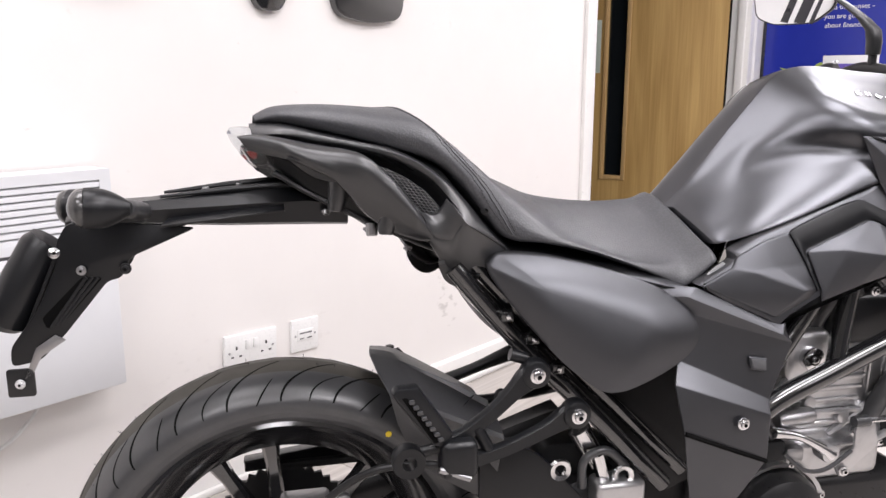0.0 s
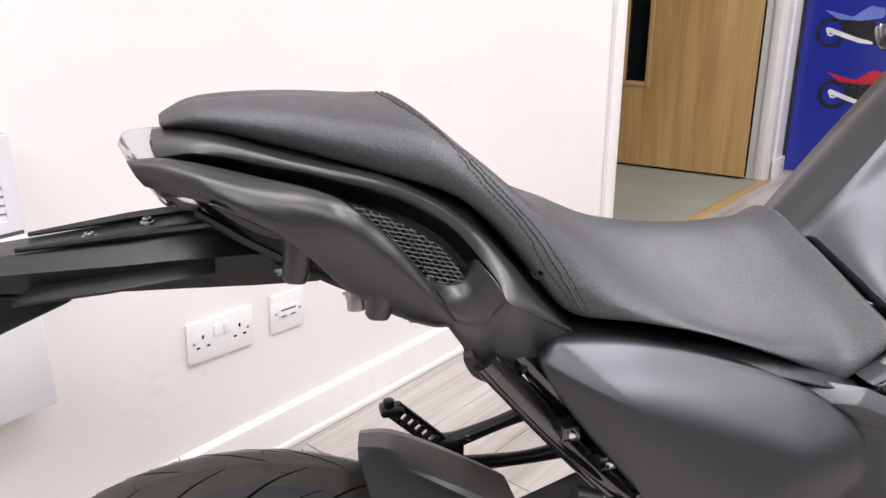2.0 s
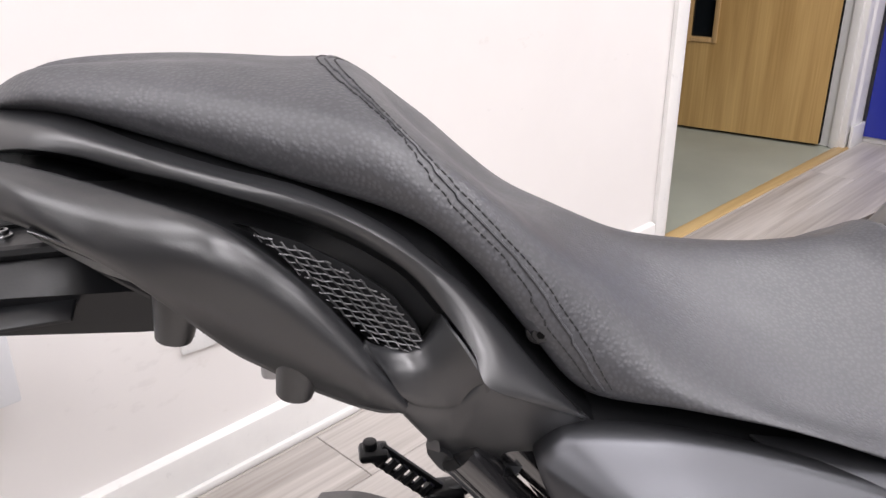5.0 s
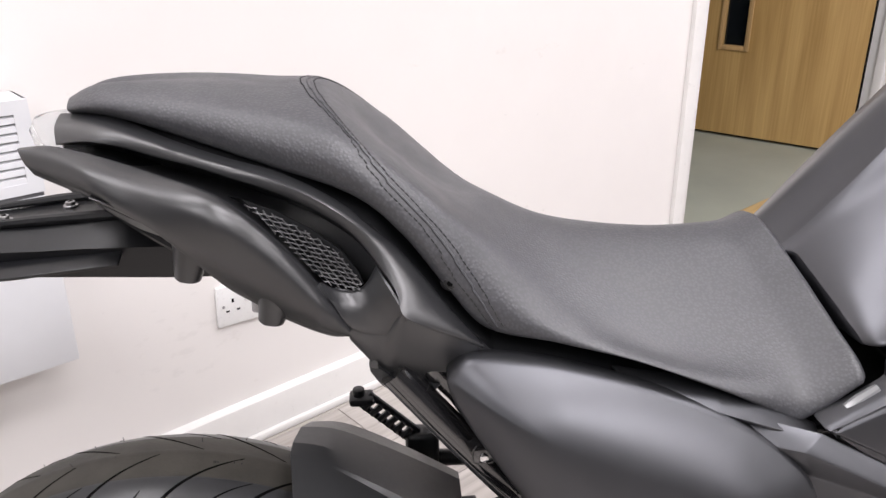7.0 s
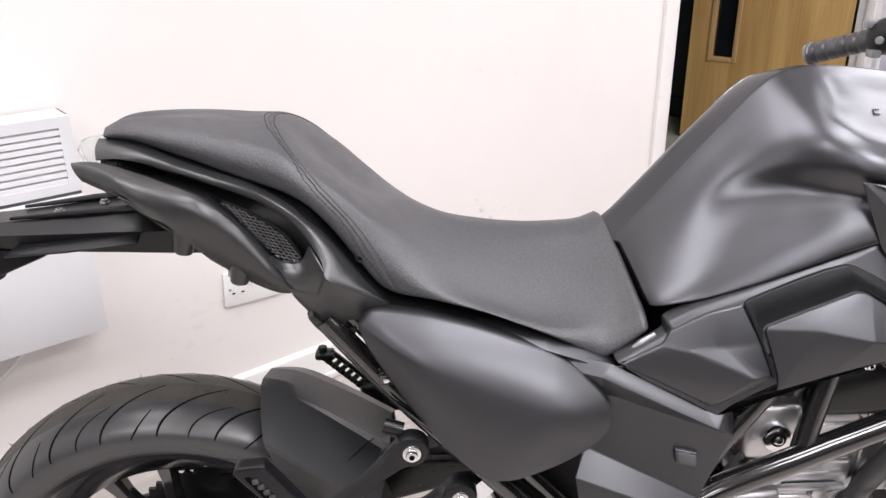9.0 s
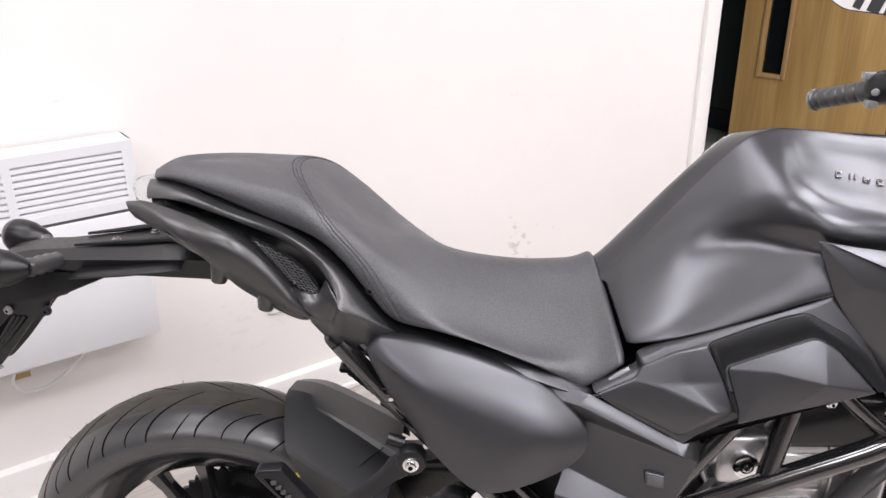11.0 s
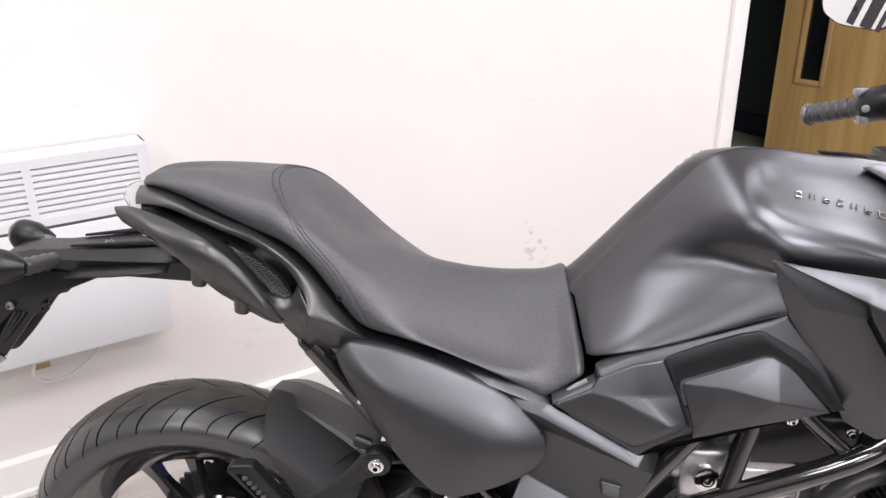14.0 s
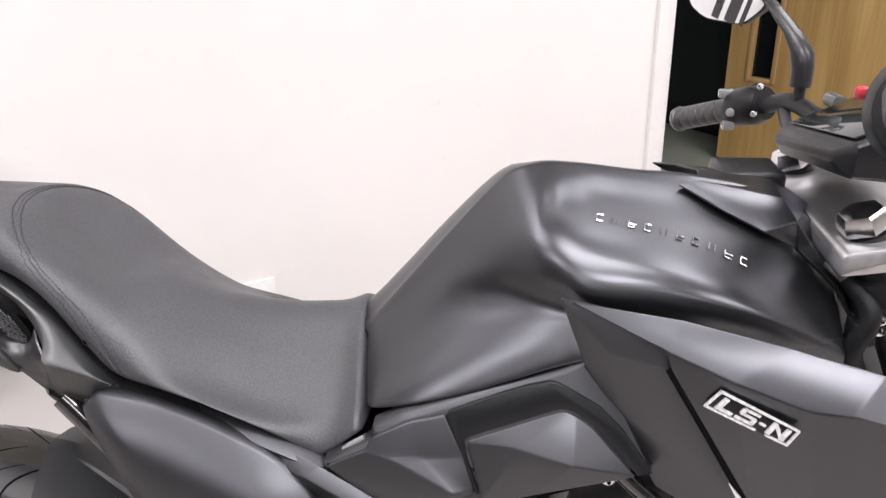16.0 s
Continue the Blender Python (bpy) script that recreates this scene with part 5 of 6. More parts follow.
def footrest():
    """Pillion footrest hanger: two curved arms from bolted ears to the hinge, with the folded peg."""
    o = new("pillion_footrest")
    o.parent = BIKE

    def arm(pts, name="arm"):
        q = cr(np.array(pts), 26)
        rows = []
        for k in range(len(q)):
            d = q[min(k + 1, 25), :3] - q[max(k - 1, 0), :3]
            d /= np.linalg.norm(d)
            t = V3(-d[2], 0, d[0])
            w = q[k, 3]
            y = V3(0, 1, 0)
            rows.append([q[k, :3] + t * w * u + y * 0.007 * v for u, v in ((-1, -0.3), (-0.75, -1), (0.75, -1), (1, -0.3), (1, 0.6), (0.7, 1), (-0.7, 1), (-1, 0.6))])
        part(name, loft(rows), "black", o, "cast black hanger arm", angle=35)

    arm([(0.466, -0.178, 0.612, 0.017), (0.452, -0.180, 0.606, 0.0165), (0.432, -0.183, 0.590, 0.011), (0.405, -0.187, 0.568, 0.009), (0.37, -0.190, 0.545, 0.009), (0.352, -0.19, 0.535, 0.012)])
    arm([(0.516, -0.190, 0.560, 0.017), (0.500, -0.191, 0.556, 0.016), (0.478, -0.192, 0.545, 0.011), (0.44, -0.194, 0.530, 0.009), (0.40, -0.194, 0.517, 0.009), (0.365, -0.193, 0.510, 0.012)])
    for p in ((0.461, -0.172, 0.612), (0.511, -0.184, 0.560)):
        part("ear", disc(p, R, 0.0185, 0.018, 0.005, 32), "black", o)
        bolt("bolt", (p[0], p[1] - 0.017, p[2]), R, 0.010, o)
    part("ear_lug", tube([(0.432, -0.168, 0.634), (0.452, -0.17, 0.628)], 0.008, 12), "black", o)
    part("cross_web", tube([(0.385, -0.19, 0.552), (0.402, -0.193, 0.520)], 0.008, 10), "black", o)
    part("hinge_block", box(0.338, 0.382, -0.215, -0.178, 0.498, 0.545, 0.008, 3), "black", o)
    part("hinge_pin", tube([(0.335, -0.21, 0.512), (0.372, -0.213, 0.498)], 0.004, 10), "dullsteel", o)
    ring = [(0.009, -0.010), (0.009, 0.010), (0.0195, 0.010), (0.0205, 0.007), (0.0205, -0.007), (0.0195, -0.010), (0.009, -0.010)]
    part("bush_ring", lathe(ring, 32, "y", (0.302, -0.185, 0.515)), "black", o, "round rubber bush", angle=30)
    part("bush_arm", tube([(0.318, -0.185, 0.525), (0.345, -0.19, 0.532)], 0.007, 10), "black", o)
    # folded peg: a flat frame with a toothed rubber tread in its channel
    q = rounded([(0.2785, 0.610), (0.284, 0.617), (0.311, 0.617), (0.353, 0.553), (0.342, 0.538), (0.329, 0.541)], 0.004)
    part("peg", plate(q, lambda x, z: -0.213 + 0.10 * (x - 0.28), 0.016, 0.003), "black", o, "folded black footrest peg", angle=35)
    q = rounded([(0.290, 0.606), (0.2965, 0.606), (0.336, 0.546), (0.329, 0.545)], 0.002)
    # The channel is a black plate on the peg, painted in as shade.
    pad = part("peg_channel", plate(q, lambda x, z: -0.2138 + 0.10 * (x - 0.28), 0.003, 0.0005), "hole", o)
    for k in range(8):
        f = (k + 0.5) / 8
        x, z = 0.2985 + 0.040 * f, 0.604 - 0.058 * f
        q = rounded([(x - 0.003, z + 0.0022), (x + 0.0035, z + 0.0028), (x + 0.0045, z - 0.0018), (x - 0.002, z - 0.0024)], 0.0012, 2)
        part("tread_tooth", plate(q, -0.2165 + 0.10 * (x - 0.28), 0.006, 0.0008), "rubber", pad)


footrest()


def left_footrest():
    """The same hanger on the far flank, seen below the tail."""
    o = new("pillion_footrest")
    o.parent = BIKE
    part("arm", tube([(0.560, 0.15, 0.530), (0.52, 0.158, 0.513), (0.47, 0.165, 0.492), (0.41, 0.17, 0.470)], [0.016, 0.012, 0.009, 0.011], 10, 20), "black", o)
    part("arm", tube([(0.61, 0.15, 0.462), (0.56, 0.16, 0.446), (0.50, 0.166, 0.436), (0.42, 0.17, 0.436)], [0.016, 0.012, 0.009, 0.011], 10, 20), "black", o)
    part("hinge_block", box(0.385, 0.425, 0.155, 0.185, 0.428, 0.478, 0.007, 3), "black", o)
    a, b = V3(0.395, 0.168, 0.472), V3(0.338, 0.160, 0.532)
    d = (b - a) / np.linalg.norm(b - a)
    t = V3(-d[2], 0, d[0])
    for w in (-0.008, 0.008):
        part("peg_side", tube([a + t * w, b + t * w], 0.0042, 8), "black", o)
    for k in range(6):
        c = a + (b - a) * (0.15 + 0.15 * k)
        part("tread_rib", tube([c - t * 0.008 + V3(0, -0.006, 0), c + t * 0.008 + V3(0, -0.006, 0)], 0.004, 6), "black", o)
    part("peg_end", box(0.322, 0.350, 0.147, 0.172, 0.527, 0.537, 0.004), "black", o)
    part("peg_tip", disc((0.333, 0.16, 0.537), (0, 0, 1), 0.007, 0.008, 0.002), "black", o)
    bolt("bolt", (0.43, 0.165, 0.478), (0, -0.3, 1), 0.007, o, "dullsteel")


left_footrest()


# -- side fairings --
def fairings():
    v = [(0.612, -0.160, 0.7150), (0.667, -0.188, 0.7115), (0.757, -0.208, 0.6685), (0.783, -0.206, 0.6745), (0.769, -0.224, 0.653), (0.652, -0.195, 0.701), (0.600, -0.168, 0.700), (0.663, -0.190, 0.677), (0.788, -0.217, 0.640), (0.605, -0.170, 0.685), (0.640, -0.200, 0.622), (0.757, -0.224, 0.570), (0.628, -0.221, 0.598), (0.748, -0.243, 0.5575), (0.636, -0.236, 0.540), (0.750, -0.240, 0.495), (0.655, -0.226, 0.440), (0.715, -0.230, 0.435), (0.776, -0.190, 0.575), (0.770, -0.200, 0.545), (0.800, -0.185, 0.645), (0.768, -0.200, 0.490)]
    q = [(0, 1, 5, 6), (1, 2, 4, 5), (2, 3, 4), (5, 4, 8, 7), (6, 5, 7, 9), (7, 8, 11, 10), (9, 7, 10), (10, 11, 13, 12), (12, 13, 15, 14), (14, 15, 17, 16), (8, 20, 18, 11), (11, 18, 19, 13), (13, 19, 21, 15), (4, 3, 20, 8)]
    a = part("side_panel", facets(v, q, 0.0035, 0.0024), "matt", BIKE, "faceted graphite side panel behind the engine", angle=25)
    slot = part("clip_slot", plate(rounded([(0.730, 0.6250), (0.754, 0.6220), (0.753, 0.6060), (0.732, 0.6090)], 0.003), lambda x, z: -0.2165 - 0.16 * (x - 0.73) + 0.2 * (z - 0.615), 0.005, 0.0012), "matt", a)
    # Dark patch for the shade inside the clip slot.
    part("slot_hole", plate(rounded([(0.7325, 0.6225), (0.7515, 0.6200), (0.7505, 0.6085), (0.7345, 0.6110)], 0.002), lambda x, z: -0.2175 - 0.16 * (x - 0.73) + 0.2 * (z - 0.615), 0.004, 0.0003), "slot", a)
    bolt("bolt", (0.712, -0.2395, 0.548), R, 0.008, a)
    # Black tube along the panel paints the groove's shade.
    part("groove", tube([(0.637, -0.2365, 0.5395), (0.690, -0.2395, 0.518), (0.749, -0.2405, 0.4945)], 0.0030, 6), "hole", a)
    # shelf behind the cover, below the seat
    pair("panel_shelf", facets([(0.530, -0.134, 0.742), (0.606, -0.142, 0.731), (0.676, -0.164, 0.7035), (0.668, -0.187, 0.704), (0.600, -0.170, 0.720), (0.545, -0.158, 0.732)], [(0, 1, 4, 5), (1, 2, 3, 4)], 0.003, 0.0015), "matt", "graphite shelf of the side panel", 25)

    F = lambda x, z: -0.184 - 0.10 * (x - 0.7) + 0.30 * (z - 0.75)
    skin = lambda d: (lambda x, z: F(x, z) + d)
    # carrier below the tank; its rim shows as a narrow lit band
    base = rounded([(0.7195, 0.7525), (0.752, 0.769), (0.801, 0.7865), (0.85, 0.805), (0.90, 0.8245), (0.9225, 0.837), (0.937, 0.826), (0.952, 0.800), (0.986, 0.737), (0.974, 0.7335), (0.935, 0.726), (0.876, 0.708), (0.823, 0.688), (0.788, 0.670), (0.768, 0.6555), (0.757, 0.6675), (0.697, 0.695), (0.669, 0.7125), (0.706, 0.7325), (0.7205, 0.741)], 0.004, 2)
    pair("upper_side_fairing", plate(base, skin(0.003), 0.022, 0.0065), "matt", "graphite side fairing below the tank", 35)
    # raised knee panel with soft folds
    at = lambda x, z, d: (x, F(x, z) + d, z)
    kv = [at(0.7215, 0.7475, 0.001), at(0.757, 0.7655, 0.000), at(0.7925, 0.7745, 0.001), at(0.8115, 0.7370, 0.001), at(0.8235, 0.7045, 0.002), at(0.8165, 0.6955, 0.002), at(0.764, 0.6715, 0.002), at(0.6715, 0.7125, 0.002), at(0.714, 0.7345, 0.000), at(0.740, 0.7290, -0.004), at(0.802, 0.7070, -0.012), at(0.770, 0.7330, -0.002)]
    kf = [(0, 1, 11, 9, 8), (1, 2, 3, 11), (11, 3, 4, 10), (11, 10, 9), (10, 4, 5, 6), (8, 9, 10, 6, 7)]
    pair("knee_panel", facets(kv, kf, 0.008, 0.0042, 4), "matt", "raised graphite knee panel with rounded folds", 35)
    # black bent strip, its black partly standing for the shade of an upright facet
    strip = [(0.793, 0.7735), (0.796, 0.778), (0.812, 0.785), (0.841, 0.797), (0.870, 0.808), (0.890, 0.8135), (0.898, 0.8125), (0.916, 0.804), (0.936, 0.794), (0.958, 0.774), (0.984, 0.739), (0.971, 0.7355), (0.947, 0.760), (0.929, 0.778), (0.914, 0.787), (0.905, 0.7895), (0.898, 0.789), (0.871, 0.778), (0.843, 0.767), (0.8145, 0.7555), (0.8115, 0.751), (0.8125, 0.739), (0.8255, 0.704), (0.8225, 0.703), (0.811, 0.735), (0.802, 0.755)]
    pair("black_strip", plate(strip, skin(-0.0005), 0.01, 0.0008), "black", "black plastic strip in the fairing, upright-face shade in its colour", 35)
    # inner field, folded along its middle
    fv = [at(0.8135, 0.7505, -0.001), at(0.8165, 0.7545, -0.001), at(0.871, 0.7765, -0.001), at(0.899, 0.7875, -0.001), at(0.906, 0.788, -0.001), at(0.9145, 0.785, -0.001), at(0.929, 0.776, -0.001), at(0.947, 0.758, -0.001), at(0.970, 0.7345, -0.001), at(0.935, 0.7265, -0.005), at(0.876, 0.7085, -0.003), at(0.827, 0.690, 0.001), at(0.827, 0.704, -0.001), at(0.861, 0.7535, -0.008), at(0.911, 0.7480, -0.017)]
    ff = [(0, 1, 2, 13), (2, 3, 4, 5, 14, 13), (5, 6, 7, 8, 14), (14, 8, 9, 10), (13, 14, 10, 11), (0, 13, 11, 12)]
    pair("fairing_field", facets(fv, ff, 0.006, 0.0022, 3), "matt", "graphite inner field of the side fairing", 30)
    kt = tube([(0.690, -0.174, 0.7205), (0.700, -0.173, 0.727), (0.712, -0.172, 0.735)], [0.004, 0.005, 0.004], 8)
    pair("seat_clip", kt, "lens", "pale plastic seat stop")


fairings()


def shroud():
    inner = facets([(0.896, -0.172, 0.894), (0.95, -0.188, 0.890), (1.0, -0.205, 0.880), (1.0, -0.212, 0.845), (1.065, -0.236, 0.728), (1.02, -0.22, 0.705), (0.990, -0.205, 0.716), (0.952, -0.192, 0.785), (0.920, -0.184, 0.832), (0.940, -0.194, 0.850)], [(0, 1, 9), (1, 2, 3, 9), (0, 9, 8), (9, 3, 4, 7), (9, 7, 8), (7, 4, 5, 6)], 0.0035, 0.002)
    a, _ = pair("shroud_inner", inner, "matt", "graphite inner half of the radiator shroud", 25)
    outer = facets(
        [(0.903, -0.178, 0.8945), (1.000, -0.200, 0.889), (1.085, -0.229, 0.880), (1.150, -0.251, 0.870), (1.26, -0.275, 0.840), (0.985, -0.214, 0.866), (1.040, -0.238, 0.850), (1.095, -0.258, 0.837), (1.125, -0.267, 0.840), (1.165, -0.277, 0.835), (1.26, -0.290, 0.808), (0.990, -0.219, 0.850), (1.065, -0.246, 0.730), (1.12, -0.262, 0.690), (1.26, -0.285, 0.64), (1.0, -0.19, 0.887), (1.26, -0.25, 0.845)],
        [(0, 1, 5), (1, 2, 6, 5), (2, 3, 8, 7, 6), (3, 4, 10, 9, 8), (5, 6, 12, 11), (6, 7, 13, 12), (7, 8, 9, 10, 14, 13)], 0.0035, 0.0025, 3)
    b, _ = pair("shroud_outer", outer, "satin", "satin graphite radiator shroud", 25)
    # Black tube put in for the shaded gap between the halves.
    part("slit", tube([(0.990, -0.214, 0.848), (1.02, -0.226, 0.80), (1.06, -0.240, 0.735)], 0.004, 8), "hole", b)
    part("tip_blade", facets([(1.045, -0.240, 0.752), (1.067, -0.248, 0.727), (1.058, -0.244, 0.728)], [(0, 1, 2)], 0.003, 0.001), "badge", b)
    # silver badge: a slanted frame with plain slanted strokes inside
    f = lambda x, z: -0.2245 - 0.40 * (x - 1.0) - 0.10 * (0.85 - z) - 0.0035

    def quad(p, name):
        q = np.array(p)
        part(name, loft([[(x, f(x, z) + 0.003, z) for x, z in q], [(x, f(x, z), z) for x, z in q]]), "badge", bd)

    BADGE = ((1.028, 0.844), (1.087, 0.824), (1.079, 0.808), (1.016, 0.8265))
    bd = part("badge", plate(BADGE, lambda x, z: f(x, z) + 0.002, 0.002, 0.0003), "black", b, "silver and black slanted badge")
    A, B_, C, D = (np.array(p) for p in BADGE)

    def at(u, v):
        return (A * (1 - u) + B_ * u) * (1 - v) + (D * (1 - u) + C * u) * v

    def bar(u0, v0, u1, v1, wu, wv, name="badge_stroke"):
        quad([at(u0 - wu, v0 - wv), at(u0 + wu, v0 + wv), at(u1 + wu, v1 + wv), at(u1 - wu, v1 - wv)], name)

    for u0, v0, u1, v1, wu, wv in ((0, 0.045, 1, 0.045, 0, 0.045), (0, 0.955, 0.62, 0.955, 0, 0.045), (0.012, 0, 0.012, 1, 0.012, 0), (0.988, 0, 0.988, 1, 0.012, 0), (0.74, 0.955, 1, 0.955, 0, 0.045)):
        bar(u0, v0, u1, v1, wu, wv, "badge_border")
    for st in ((0.13, 0.2, 0.13, 0.82, 0.03, 0), (0.10, 0.78, 0.30, 0.78, 0, 0.07), (0.36, 0.25, 0.55, 0.25, 0, 0.06), (0.37, 0.25, 0.37, 0.5, 0.025, 0), (0.36, 0.5, 0.54, 0.5, 0, 0.06), (0.53, 0.5, 0.53, 0.8, 0.025, 0), (0.34, 0.78, 0.54, 0.78, 0, 0.06), (0.60, 0.55, 0.67, 0.55, 0, 0.05), (0.74, 0.18, 0.74, 0.86, 0.025, 0), (0.74, 0.22, 0.90, 0.80, 0.03, 0), (0.90, 0.18, 0.90, 0.86, 0.025, 0)):
        bar(*st)


shroud()


# -- tank fittings --
def on_tank(x, y):
    """The height of the tank's skin over a place, and its upward direction."""
    ok, p, nrm, _ = TANK.ray_cast(Vector((x, y, 1.2)), Vector((0, 0, -1)))
    return np.array(p) if ok else V3(x, y, 0.9), np.array(nrm)


def tank_fittings():
    # raised chrome lettering, drawn as plain strokes
    A, B = V3(0.932, -0.106, 0), V3(1.071, -0.121, 0)
    along = (B - A) / np.linalg.norm(B - A)
    lean = V3(0.28, 0.96, 0)
    for k in range(10):
        o = A + (B - A) * k / 9.4
        marks = [((0.0, -0.0034), (0.0, 0.0034))]
        marks += [((0.0, -0.0034), (0.006, -0.0034)), ((0.0, 0.0032), (0.0055, 0.0032))] if k % 3 == 0 else [((0.0055, -0.0034), (0.0055, 0.0034))] if k % 3 == 1 else [((0.0, 0.0), (0.007, 0.0)), ((0.0, -0.0034), (0.006, -0.0034))]
        for (u0, v0), (u1, v1) in marks:
            path = []
            for f in np.linspace(0, 1, 4):
                q = o + along * (u0 + (u1 - u0) * f) + lean * (v0 + (v1 - v0) * f)
                p, n = on_tank(q[0], q[1])
                path.append(p + n * 0.0011)
            part("raised_stroke", tube(path, 0.0008, 6), "chrome", BIKE, "small raised chrome stroke")
    # emblem on the crest
    rows = []
    for u in np.linspace(0, 1, 9):
        x = 0.822 + 0.036 * u
        row = []
        for y in np.linspace(0.014, 0.034, 7):
            p, n = on_tank(x, y)
            row.append(p + n * 0.0006)
        rows.append(row)
    e = part("emblem", solid(sheet(rows), 0.0008), "badge", BIKE, "silver emblem sticker on the tank")
    for k in range(6):
        u = 0.15 + 0.13 * k
        pts = []
        for y in np.linspace(0.017, 0.031, 5):
            p, n = on_tank(0.822 + 0.036 * (u + (0.06 if k % 2 else -0.04) * y / 0.02), y)
            pts.append(p + n * 0.0008)
        part("emblem_bar", tube(pts, 0.0010, 6), "ink_k", e)
    # filler cap
    p, n = on_tank(0.985, 0.034)
    c = part("filler_cap", disc(p - n * 0.014, n, 0.038, 0.0150, 0.003, 48), "dullsteel", BIKE, "silver locking fuel filler cap")
    part("cap_centre", disc(p + n * 0.0005, n, 0.026, 0.0012, 0.001, 40), "dullsteel", c)
    # front cover
    f = facets([(1.012, -0.073, 0.970), (1.035, -0.055, 0.968), (1.113, -0.068, 0.955), (1.122, -0.092, 0.940), (1.124, -0.094, 0.913), (1.090, -0.099, 0.931), (1.050, -0.089, 0.951), (1.120, 0.0, 0.957), (1.045, 0.0, 0.962), (1.165, 0.0, 0.925), (1.060, -0.080, 0.925)], [(0, 1, 2, 3, 5, 6), (3, 4, 5), (1, 8, 7, 2), (2, 7, 9, 3)], 0.003, 0.0018)
    pair("tank_front_cover", f, "satin", "satin graphite cover ahead of the filler cap", 25)
    f = facets([(1.1225, -0.092, 0.939), (1.180, -0.092, 0.870), (1.206, -0.092, 0.817), (1.197, -0.112, 0.824), (1.160, -0.112, 0.882), (1.124, -0.096, 0.914)], [(0, 1, 4, 5), (1, 2, 3, 4)], 0.004, 0.0015)
    pair("front_strip", f, "black", "black strip down the front of the tank", 25)
    part("key_shroud", box(1.068, 1.135, -0.012, 0.050, 0.930, 0.962, 0.006, 3), "black", BIKE, "black ignition lock shroud")


tank_fittings()


# -- seams and stitches on the seat --
def stitching():
    seat_ob = bpy.data.objects["seat_cover"]

    seam = [(0.312, 0.0, 0.920), (0.316, -0.030, 0.918), (0.325, -0.058, 0.913), (0.341, -0.086, 0.902), (0.360, -0.102, 0.885), (0.382, -0.110, 0.863), (0.403, -0.114, 0.840), (0.420, -0.118, 0.815), (0.434, -0.123, 0.795), (0.446, -0.130, 0.774)]
    for shift, kind in ((0.0, "welt"), (-0.0045, "row"), (0.0045, "row")):
        pts = []
        for p in np.r_[cr(seam, 120)[::-1], (cr(seam, 120) * (1, -1, 1))[1:]]:
            ok, q, n, _ = seat_ob.closest_point_on_mesh(Vector(p + V3(shift, 0, shift * 0.3)))
            pts.append(np.array(q) + np.array(n) * 0.0003)
        pts = np.array(pts)
        if kind == "welt":
            part("seam_welt", tube(pts, 0.0010, 6), "vinyl", seat_ob, "raised seam welt")
            continue
        d = np.r_[0, np.cumsum(np.linalg.norm(np.diff(pts, axis=0), axis=1))]
        bm = bmesh.new()
        s = 0.0
        while s + 0.0035 < d[-1]:
            q = [np.array([np.interp(v, d, pts[:, a]) for a in range(3)]) for v in (s, s + 0.0017, s + 0.0034)]
            bm = tube(q, 0.0005, 5, 0, bm)
            s += 0.0048
        tagged(part("stitches", bm, "thread", seat_ob, "row of black stitches"), kind="stuff")


stitching()


